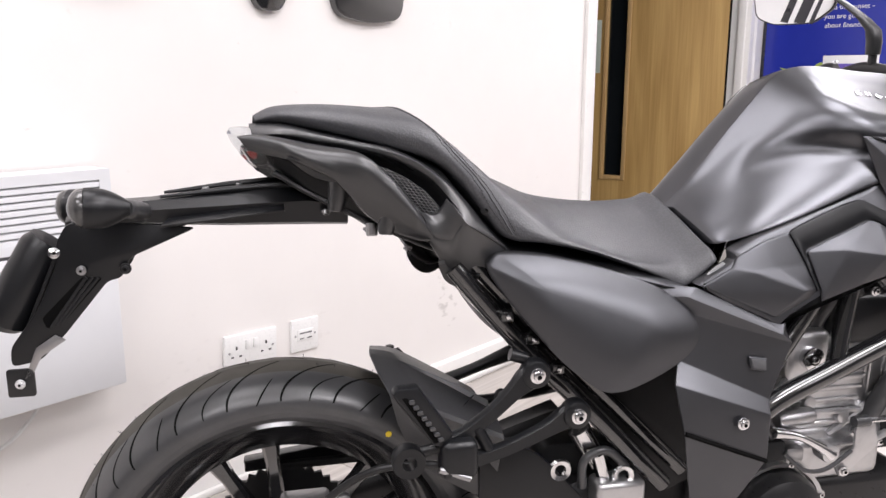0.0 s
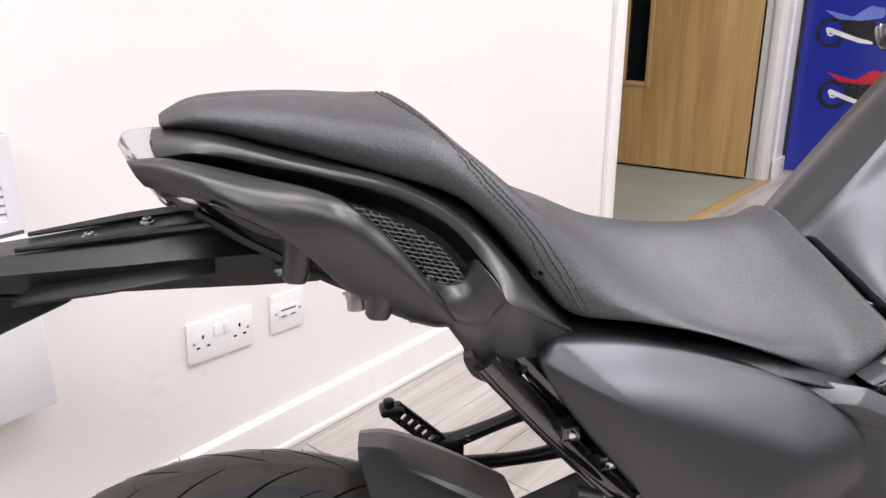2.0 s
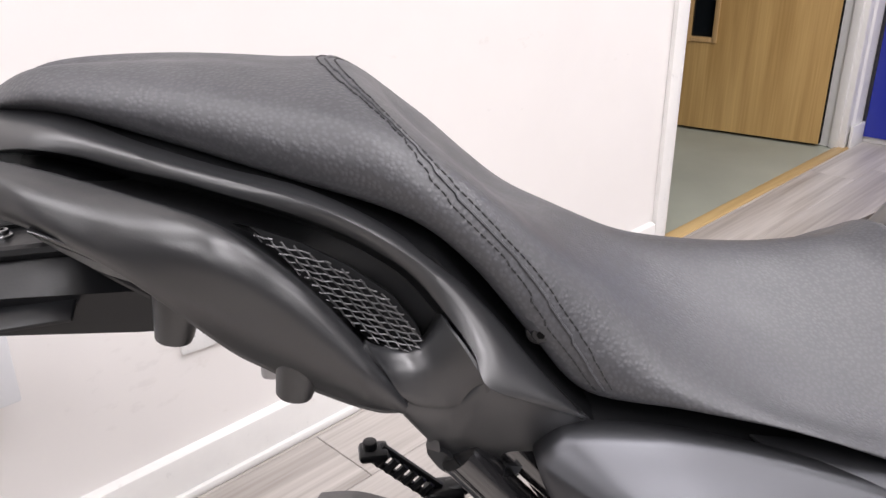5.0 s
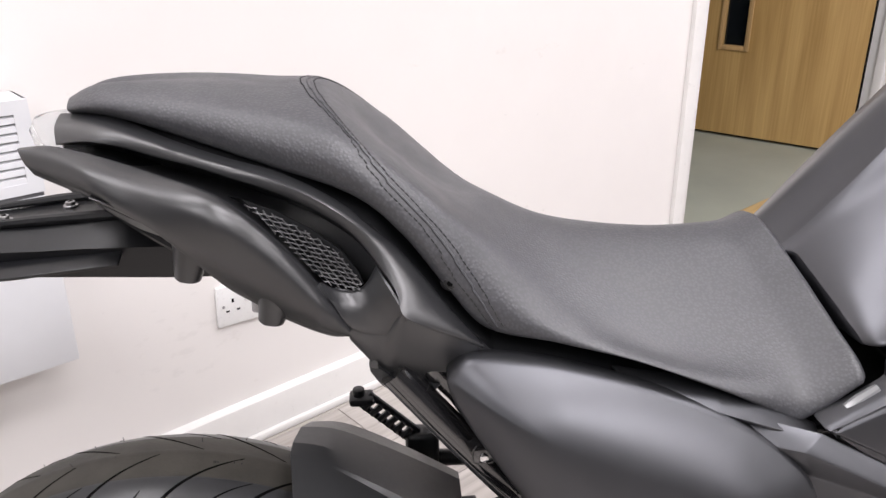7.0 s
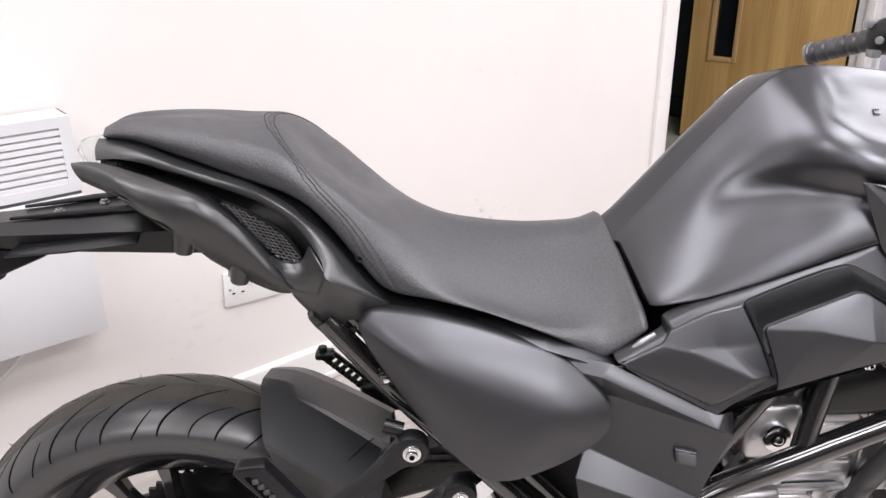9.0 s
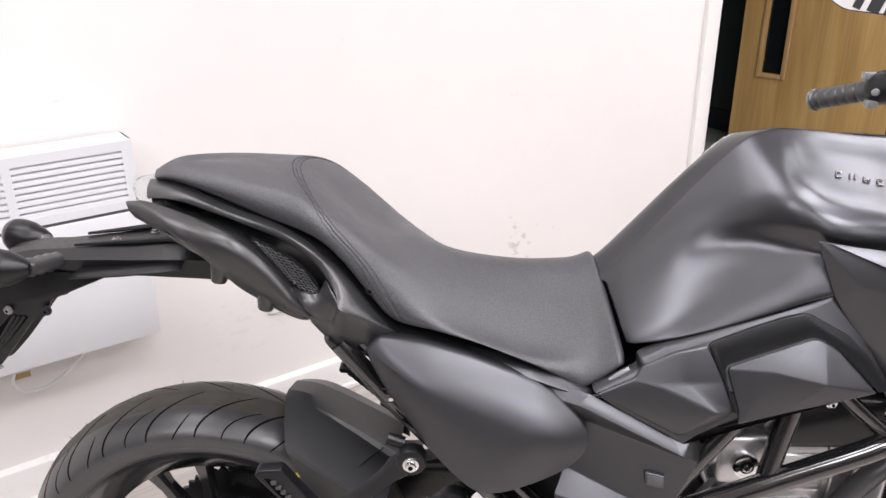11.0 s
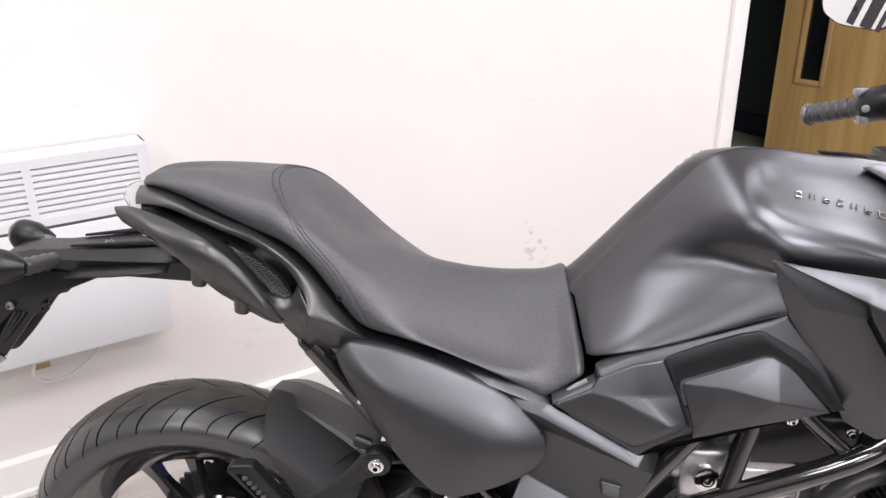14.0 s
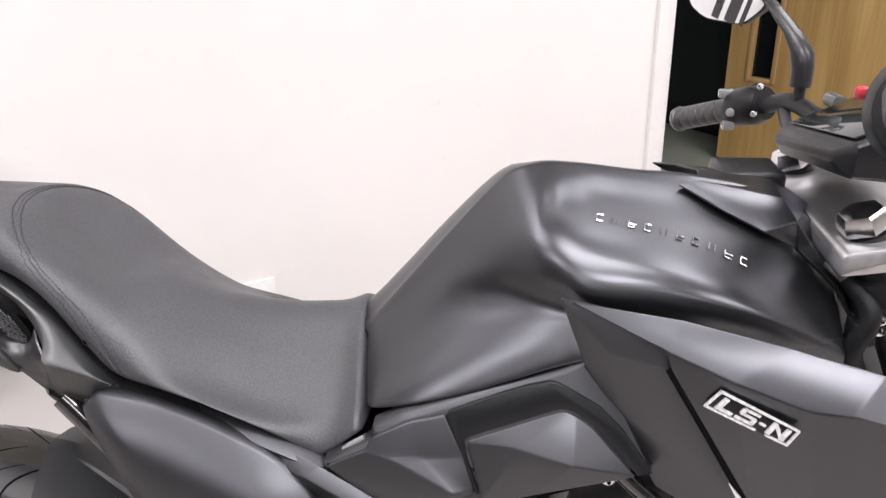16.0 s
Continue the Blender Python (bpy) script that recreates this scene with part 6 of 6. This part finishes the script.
# -- engine behind the frame tubes --
def engine():
    o = new("engine")
    o.parent = BIKE
    part("crankcase", box(0.865, 1.03, -0.12, 0.12, 0.385, 0.475, 0.015, 3), "alloy", o, "cast alloy crankcase")
    # Case stretched forward to cover the bright floor beyond it.
    part("lower_case", box(0.862, 1.09, -0.115, 0.12, 0.22, 0.390, 0.02, 3), "satinblack", o, "black lower crankcase")
    # Dark backdrop added so that no floor shows through here.
    part("pivot_plate", plate(rounded([(0.505, 0.475), (0.60, 0.47), (0.735, 0.42), (0.74, 0.26), (0.60, 0.24), (0.50, 0.32)], 0.02, 3), -0.096, 0.05, 0.004), "deep", o, "black backing plate added low behind the frame")
    part("cylinder_rear", box(0.985, 1.075, -0.112, 0.09, 0.47, 0.60, 0.012, 2), "alloy", o, "cast alloy cylinder block")
    for x in (0.995, 1.018, 1.041, 1.064):
        part("casting_rib", tube([(x, -0.113, 0.478), (x + 0.004, -0.113, 0.590)], 0.0028, 6), "alloy", o)
    part("gearbox_cover", box(0.72, 0.87, -0.118, 0.12, 0.30, 0.465, 0.02, 3), "satinblack", o, "black gearbox cover")
    for k in range(7):
        z = 0.478 + 0.017 * k
        part("fin", box(0.865 + 0.004 * k, 0.965 + 0.004 * k, -0.128, 0.10, z, z + 0.007, 0.002, 1), "alloy", o)
    part("cylinder", box(0.875, 0.985, -0.124, 0.09, 0.47, 0.60, 0.01), "alloy", o)
    part("head", box(0.86, 1.06, -0.125, 0.10, 0.592, 0.640, 0.012, 3), "satinblack", o, "black cylinder head cover")
    part("inlet_flange", box(0.835, 0.900, -0.150, -0.09, 0.555, 0.628, 0.010, 3), "alloy", o)
    part("boss", disc((0.867, -0.148, 0.592), R, 0.0165, 0.014, 0.003, 32), "chrome", o)
    # Black disc stands for the shade inside the boss.
    part("boss_hole", disc((0.867, -0.1615, 0.592), R, 0.0085, 0.0012, 0, 20), "hole", o)
    bolt("boss_screw", (0.867, -0.161, 0.592), R, 0.006, o, "chrome")
    part("inlet_pipe", tube([(0.885, -0.11, 0.62), (0.90, -0.115, 0.655), (0.935, -0.11, 0.680), (0.98, -0.10, 0.69)], 0.020, 18, 24), "rubber", o, "black rubber inlet pipe")
    part("throttle_body", disc((0.79, -0.11, 0.605), (1, -0.1, -0.2), 0.030, 0.065, 0.006, 30), "dullsteel", o, "grey throttle body")
    part("clamp", tube([(0.80, -0.11, 0.603), (0.812, -0.11, 0.6015)], 0.0325, 30), "chrome", o)
    # Plate added to fill the dark area behind the frame tubes.
    part("battery_box", plate(rounded([(0.392, 0.738), (0.70, 0.700), (0.75, 0.42), (0.68, 0.39), (0.655, 0.425), (0.555, 0.53), (0.455, 0.632)], 0.012, 3), -0.112, 0.07, 0.004), "deep", o, "black backing plate added behind the frame tubes")
    part("airbox", box(0.68, 0.80, -0.11, 0.11, 0.52, 0.70, 0.02, 3), "deep", o, "black airbox")
    part("starter_motor", tube([(0.828, -0.145, 0.501), (0.832, -0.145, 0.501), (0.880, -0.145, 0.504), (0.884, -0.145, 0.504)], [0.010, 0.0125, 0.0125, 0.010], 20), "dullsteel", o)
    part("lever_arm", tube([(0.815, -0.160, 0.490), (0.85, -0.163, 0.483), (0.883, -0.165, 0.466), (0.904, -0.165, 0.452)], [0.009, 0.006, 0.007, 0.011], 10, 18), "chrome", o, "bright clutch lever arm")
    part("cable_end", tube([(0.945, -0.155, 0.492), (1.02, -0.155, 0.492)], 0.004, 8), "chrome", o)
    part("cable_boot", tube([(0.945, -0.155, 0.492), (0.968, -0.155, 0.492)], 0.008, 12), "rubber", o)
    cov = [(0.0, -0.175), (0.045, -0.172), (0.062, -0.162), (0.068, -0.145), (0.068, -0.11)]
    part("clutch_cover", lathe(cov, 48, "y", (0.845, 0, 0.352)), "satinblack", o, "satin black clutch cover", angle=30)
    part("cover_rim", lathe([(0.070, -0.13), (0.072, -0.138), (0.078, -0.14), (0.080, -0.13)], 48, "y", (0.845, 0, 0.352)), "alloy", o)
    for a in range(6):
        t = a * math.pi / 3 + 0.3
        bolt("bolt", (0.845 + 0.076 * math.cos(t), -0.136, 0.352 + 0.076 * math.sin(t)), R, 0.0065, o)
    for x, z in ((0.975, 0.462), (1.02, 0.44), (0.80, 0.44)):
        bolt("bolt", (x, -0.12, z), R, 0.008, o)
    part("lever_pivot", disc((0.900, -0.150, 0.455), R, 0.014, 0.022, 0.003, 20), "alloy", o)
    part("cable_bracket", plate(rounded([(0.955, 0.482), (0.985, 0.486), (0.995, 0.450), (0.955, 0.418), (0.935, 0.405), (0.925, 0.425), (0.955, 0.447)], 0.006), -0.150, 0.004, 0.001), "alloy", o, "bright cable bracket")
    bolt("bolt", (0.936, -0.154, 0.418), R, 0.008, o)
    part("sensor_plug", box(0.800, 0.832, -0.165, -0.140, 0.448, 0.478, 0.004), "deep", o, "black sensor plug")
    part("sensor_body", box(0.840, 0.868, -0.158, -0.130, 0.440, 0.462, 0.004), "dullsteel", o)
    part("lead", tube([(0.815, -0.155, 0.478), (0.800, -0.16, 0.51), (0.815, -0.155, 0.545), (0.84, -0.14, 0.56)], 0.004, 8, 24), "rubber", o, "black rubber lead")
    part("lead", tube([(0.83, -0.165, 0.46), (0.86, -0.17, 0.435), (0.90, -0.165, 0.43), (0.95, -0.15, 0.445)], 0.0032, 8, 24), "rubber", o)
    for k in range(3):
        part("casting_ledge", box(0.872, 0.975, -0.131 - 0.002 * k, -0.10, 0.545 - 0.05 * k, 0.552 - 0.05 * k, 0.002, 2), "alloy", o)
    for x, z in ((0.888, 0.565), (0.888, 0.515), (1.02, 0.53), (0.945, 0.49)):
        part("casting_boss", disc((x, -0.12, z), R, 0.010, 0.014, 0.003, 18), "alloy", o)
    for p in ([(0.93, -0.122, 0.46), (0.985, -0.124, 0.50), (1.02, -0.124, 0.52)], [(0.95, -0.122, 0.42), (1.03, -0.124, 0.455)]):
        part("rib", tube(p, 0.0055, 8), "alloy", o)
    part("breather_hose", tube([(0.87, -0.10, 0.625), (0.86, -0.125, 0.665), (0.90, -0.14, 0.688), (0.95, -0.13, 0.675)], 0.009, 12, 26), "rubber", o)
    part("ignition_coil", box(0.905, 1.055, -0.135, -0.06, 0.597, 0.672, 0.014, 3), "black", o, "black plastic housing behind the frame")
    part("wire", tube([(1.045, -0.165, 0.66), (1.055, -0.17, 0.70), (1.035, -0.17, 0.71), (1.03, -0.165, 0.675)], 0.0015, 6, 24), "dullsteel", o)
    for x, z in ((1.025, 0.668), (1.055, 0.672), (0.955, 0.682)):
        bolt("bolt", (x, -0.155, z), R, 0.007, o)
    # Assumed, unseen radiator: a black block that darkens the space behind the shroud.
    rad = part("radiator", box(1.085, 1.125, -0.175, 0.175, 0.40, 0.75, 0.006), "deep", BIKE, "black radiator assumed behind the shroud, filling the dark there")
    for k in range(24):
        part("core_fin", box(1.081, 1.086, -0.165, 0.165, 0.415 + 0.0138 * k, 0.418 + 0.0138 * k, 0.001, 1), "satinblack", rad)
    # Plate added to keep the bright floor from showing under the shroud.
    part("radiator_duct", plate(rounded([(0.965, 0.80), (1.20, 0.82), (1.20, 0.42), (1.00, 0.42), (0.985, 0.60)], 0.01, 3), -0.108, 0.03, 0.004), "deep", rad, "black plate added to close the gap under the shroud")
    part("radiator_hose", tube([(0.985, -0.125, 0.47), (1.01, -0.135, 0.53), (1.05, -0.135, 0.58), (1.10, -0.13, 0.60)], 0.014, 14, 26), "rubber", rad, "black rubber coolant hose")
    # shock absorber reservoir and brake pedal gear low behind the side panel
    sh = new("rear_shock")
    sh.parent = BIKE
    part("damper", tube([(0.545, -0.12, 0.505), (0.575, -0.12, 0.455)], 0.016, 18), "chrome", sh, "bright damper body")
    part("union", tube([(0.565, -0.14, 0.475), (0.575, -0.14, 0.44)], 0.009, 8), "chrome", sh)
    part("banjo_pipe", tube([(0.545, -0.14, 0.43), (0.545, -0.145, 0.47), (0.575, -0.145, 0.482), (0.605, -0.145, 0.455)], 0.006, 10, 24), "rubber", sh)
    part("master_cylinder", box(0.56, 0.63, -0.16, -0.12, 0.40, 0.44, 0.008, 3), "alloy", sh)
    for x, z in ((0.51, 0.462), (0.60, 0.445)):
        part("ring", lathe([(0.008, -0.15), (0.014, -0.152), (0.016, -0.148), (0.014, -0.144), (0.008, -0.144), (0.008, -0.15)], 20, "y", (x, 0, z)), "chrome", sh)
    part("heel_guard", plate(rounded([(0.40, 0.505), (0.47, 0.50), (0.56, 0.40), (0.50, 0.34), (0.40, 0.40)], 0.03), -0.150, 0.006, 0.002), "black", BIKE, "black heel guard plate")


engine()


# -- front end --
def cockpit():
    o = new("handlebar")
    o.parent = BIKE
    part("bar", tube([(1.125, 0.348, 0.936), (1.155, 0.305, 0.954), (1.185, 0.255, 0.972), (1.205, 0.215, 0.985), (1.222, 0.155, 0.978), (1.235, 0.07, 0.985), (1.235, -0.06, 1.005), (1.21, -0.16, 1.04), (1.16, -0.24, 1.075), (1.10, -0.34, 1.10)], 0.0112, 16, 80), "satinblack", o, "satin black handlebar")
    a, b = V3(1.104, 0.380, 0.922), V3(1.158, 0.302, 0.956)
    d = b - a
    pts, rad = [], []
    for u in np.linspace(0, 1, 49):
        pts.append(a + d * u)
        r = 0.0165
        if any(abs(u - g) < 0.018 for g in (0.14, 0.30, 0.46, 0.62, 0.78)):
            r = 0.0150
        if u < 0.04 or u > 0.96:
            r = 0.0185
        rad.append(r)
    part("grip", tube(pts, rad, 24), "rubber", o, "ribbed black rubber grip")
    part("bar_end", disc(a + d * 0.01, -d, 0.0175, 0.006, 0.002, 24), "lens", o, "clear end film")
    sw = new("switch_housing")
    sw.parent = BIKE
    part("housing", tube([V3(1.156, 0.304, 0.955), V3(1.162, 0.295, 0.959), V3(1.180, 0.268, 0.970), V3(1.186, 0.258, 0.974)], [0.020, 0.026, 0.027, 0.022], 24), "black", sw, "black left switch housing")
    part("paddle", box(1.135, 1.16, 0.290, 0.305, 0.972, 0.984, 0.003), "lens", sw)
    part("indicator_button", disc((1.148, 0.272, 0.958), (-0.7, -0.7, 0.1), 0.006, 0.007, 0.002, 16), "lens", sw)
    part("horn_button", box(1.140, 1.156, 0.274, 0.292, 0.932, 0.944, 0.003), "lens", sw)
    for p in ((1.176, 0.255, 0.996), (1.170, 0.248, 0.962)):
        bolt("screw", p, (-0.6, -0.7, 0.4), 0.0045, sw, "dullsteel")
    part("clutch_lever", tube([(1.195, 0.24, 0.978), (1.205, 0.28, 0.965), (1.185, 0.35, 0.942), (1.165, 0.40, 0.925)], [0.007, 0.006, 0.005, 0.006], 10, 24), "satinblack", o, "black clutch lever")
    part("cable_boot", tube([(1.20, 0.225, 0.972), (1.195, 0.17, 0.955), (1.22, 0.12, 0.945)], [0.008, 0.007, 0.004], 10, 18), "rubber", o)
    part("clamp_bolt_end", tube([(1.232, 0.165, 1.000), (1.225, 0.115, 1.005)], 0.009, 14), "dullsteel", o)
    # left mirror with its protective film
    m = new("mirror")
    m.parent = BIKE
    part("stem", tube([(1.207, 0.20, 0.99), (1.207, 0.20, 1.012)], 0.0075, 14), "satinblack", m)
    rows = []
    for x, y, z, w, t in ((1.207, 0.200, 1.008, 0.0125, 0.0125), (1.206, 0.199, 1.030, 0.0135, 0.0135), (1.203, 0.200, 1.050, 0.0145, 0.012), (1.194, 0.215, 1.070, 0.012, 0.009), (1.180, 0.238, 1.092, 0.010, 0.008), (1.168, 0.262, 1.110, 0.009, 0.008)):
        rows.append([(x + w * math.cos(a), y + t * math.sin(a), z) for a in np.linspace(0, 2 * math.pi, 16, endpoint=False)])
    part("arm", loft(rows), "satinblack", m, "cast black mirror arm")
    c = V3(1.138, 0.345, 1.112)
    ax, up = V3(0.42, -0.88, -0.10), V3(0.05, -0.08, 1.0)
    ax, up = ax / np.linalg.norm(ax), up / np.linalg.norm(up)
    out = np.cross(ax, up)
    out /= np.linalg.norm(out)
    if out[0] > 0:
        out = -out
    shape = rounded([(-0.085, 0.018), (-0.07, -0.036), (-0.03, -0.048), (0.05, -0.040), (0.088, -0.008), (0.082, 0.030), (0.05, 0.045), (-0.05, 0.048)], 0.014)
    ring = lambda s, dpt: [c + ax * u * s + up * v * s + out * dpt for u, v in shape]
    part("shell", loft([ring(1.0, 0.0), ring(1.0, -0.006), ring(0.92, -0.018), ring(0.6, -0.030)]), "black", m, "black mirror shell")
    part("glass", loft([ring(0.96, -0.001), ring(0.96, 0.0015)]), "film", m, "mirror glass under white printed film")
    for k, (u0, u1) in enumerate(((-0.015, 0.0), (0.012, 0.034), (0.042, 0.050))):
        q = [c + ax * u + up * v + out * 0.0022 for u, v in ((u0, -0.040), (u1, -0.042), (u1 + 0.022, 0.036), (u0 + 0.022, 0.036))]
        part("printed_bar", loft([[p - out * 0.0006 for p in q], q]), "ink_k", m)
    # instruments
    i = new("instrument_panel")
    i.parent = BIKE
    rows = []
    for x, z0, z1, y0, y1 in ((1.138, 0.985, 0.996, 0.055, -0.105), (1.150, 0.972, 1.004, 0.070, -0.125), (1.20, 0.968, 1.026, 0.078, -0.130), (1.245, 0.978, 1.046, 0.07, -0.12)):
        t = lambda y: 0.16 * -y
        rows.append([(x, y0, z0 + t(y0)), (x, y1, z0 + t(y1)), (x, y1, z1 + t(y1)), (x, y0, z1 + t(y0))])
    part("case", loft([rounded(r, 0.008, 3) for r in rows]), "black", i, "black instrument case", angle=30)
    part("screen", facets([(1.152, 0.055, 0.9995), (1.152, -0.108, 1.026), (1.236, -0.104, 1.0605), (1.236, 0.058, 1.0345)], [(0, 1, 2, 3)], 0.002, 0.0008), "screen", i, "dark glossy instrument screen")
    # right control pod
    r = new("right_control")
    r.parent = BIKE
    part("pod", tube([(1.118, -0.30, 1.092), (1.108, -0.318, 1.098), (1.092, -0.345, 1.106), (1.088, -0.352, 1.108)], [0.030, 0.037, 0.037, 0.031], 32), "black", r, "round black throttle control pod")
    part("throttle_ring", tube([(1.090, -0.348, 1.107), (1.080, -0.366, 1.112)], [0.026, 0.024], 28), "rubber", r)
    part("throttle_grip", tube([(1.082, -0.362, 1.111), (1.035, -0.445, 1.135)], 0.0165, 20), "rubber", r)
    part("stop_switch", box(1.080, 1.10, -0.322, -0.302, 1.128, 1.141, 0.004), "redplastic", r, "red engine stop switch")
    part("starter_button", box(1.068, 1.078, -0.298, -0.288, 1.101, 1.109, 0.003), "redplastic", r)


cockpit()


def fork():
    o = new("front_fork")
    o.parent = BIKE
    d = V3(0.40, 0, -0.91)
    d /= np.linalg.norm(d)
    t = part("top_yoke", plate(rounded([(1.150, 0.925), (1.26, 0.945), (1.26, 0.915), (1.150, 0.900)], 0.008), -0.135, 0.27, 0.006), "alloy", o, "cast alloy top yoke")
    for y in (-0.100, 0.105):
        p = V3(1.182, y, 0.935)
        part("fork_cap", tube([p - d * 0.004, p - d * 0.012, p - d * 0.022, p - d * 0.024], [0.024, 0.024, 0.020, 0.012], 6), "chrome", o, "bright hexagonal fork cap")
        part("fork_tube", tube([p + d * 0.0, p + d * 0.62], 0.0205, 24), "satinblack", o, "black fork leg")
        part("yoke_collar", tube([p + d * 0.045, p + d * 0.075], 0.027, 24), "satinblack", o)
        bolt("pinch_bolt", p + d * 0.10 + V3(-0.02, -0.02, 0), (-0.6, -0.8, 0), 0.008, o)
    part("lower_yoke", box(1.20, 1.28, -0.13, 0.13, 0.735, 0.775, 0.01, 3), "satinblack", o, angle=30)
    for k, (x, y, z) in enumerate(((1.19, -0.11, 0.865), (1.20, -0.115, 0.855), (1.185, -0.12, 0.84))):
        part("wiring_plug", box(x - 0.01, x + 0.012, y - 0.012, y + 0.012, z - 0.012, z + 0.012, 0.003), "deep", o)
        bolt("clip", (x, y - 0.012, z), R, 0.005, o)
    part("wiring_loom", tube([(1.175, -0.10, 0.885), (1.19, -0.125, 0.86), (1.18, -0.125, 0.82), (1.20, -0.11, 0.78)], 0.010, 12, 24), "deep", o)


fork()


# ---- laminate planks, laid along the wall in staggered rows ----
def planks():
    w, length, gap = 0.1755, 1.26, 0.0012
    rng = random.Random(3)
    meshes = {}

    def plank_mesh(l, ww):
        key = (round(l, 3), round(ww, 3))
        if key not in meshes:
            me = bpy.data.meshes.new("plank")
            bm = bmesh.new()
            b = 0.0012
            prof = [(0, -0.008), (0, -b), (b, 0), (ww - b, 0), (ww, -b), (ww, -0.008)]
            rows = [[(x, y, z) for y, z in prof] for x in (0, b, l - b, l)]
            for k in (0, 3):
                rows[k] = [(x, y, min(z, -b)) for x, y, z in rows[k]]
            sheet(rows, bm=bm)
            bmesh.ops.recalc_face_normals(bm, faces=bm.faces)
            bm.to_mesh(me)
            bm.free()
            me.materials.append(M["plank"])
            meshes[key] = me
        return meshes[key]

    y = 1.5735
    first = True
    row = 0
    while y > -6.3:
        y0 = y - w
        x = 1.498 if row == 0 else -2.6 + rng.choice((0.2, 0.5, 0.8, 1.1)) - length
        x -= length * (6 if row == 0 else 2)
        while x < EAST:
            a, b = max(x, -5.4), min(x + length, EAST)
            if b - a > 0.05:
                o = new("plank", plank_mesh(b - a - gap, w - gap))
                o.location = (a, y0, 0.0)
                o.parent = floor
            x += length
        y -= w
        row += 1
    # the cut row against the skirting
    x = -5.4
    while x < EAST:
        b = min(x + length, EAST)
        o = new("plank", plank_mesh(b - x - gap, 0.045))
        o.location = (x, 1.5735, 0.0)
        o.parent = floor
        x += length


planks()
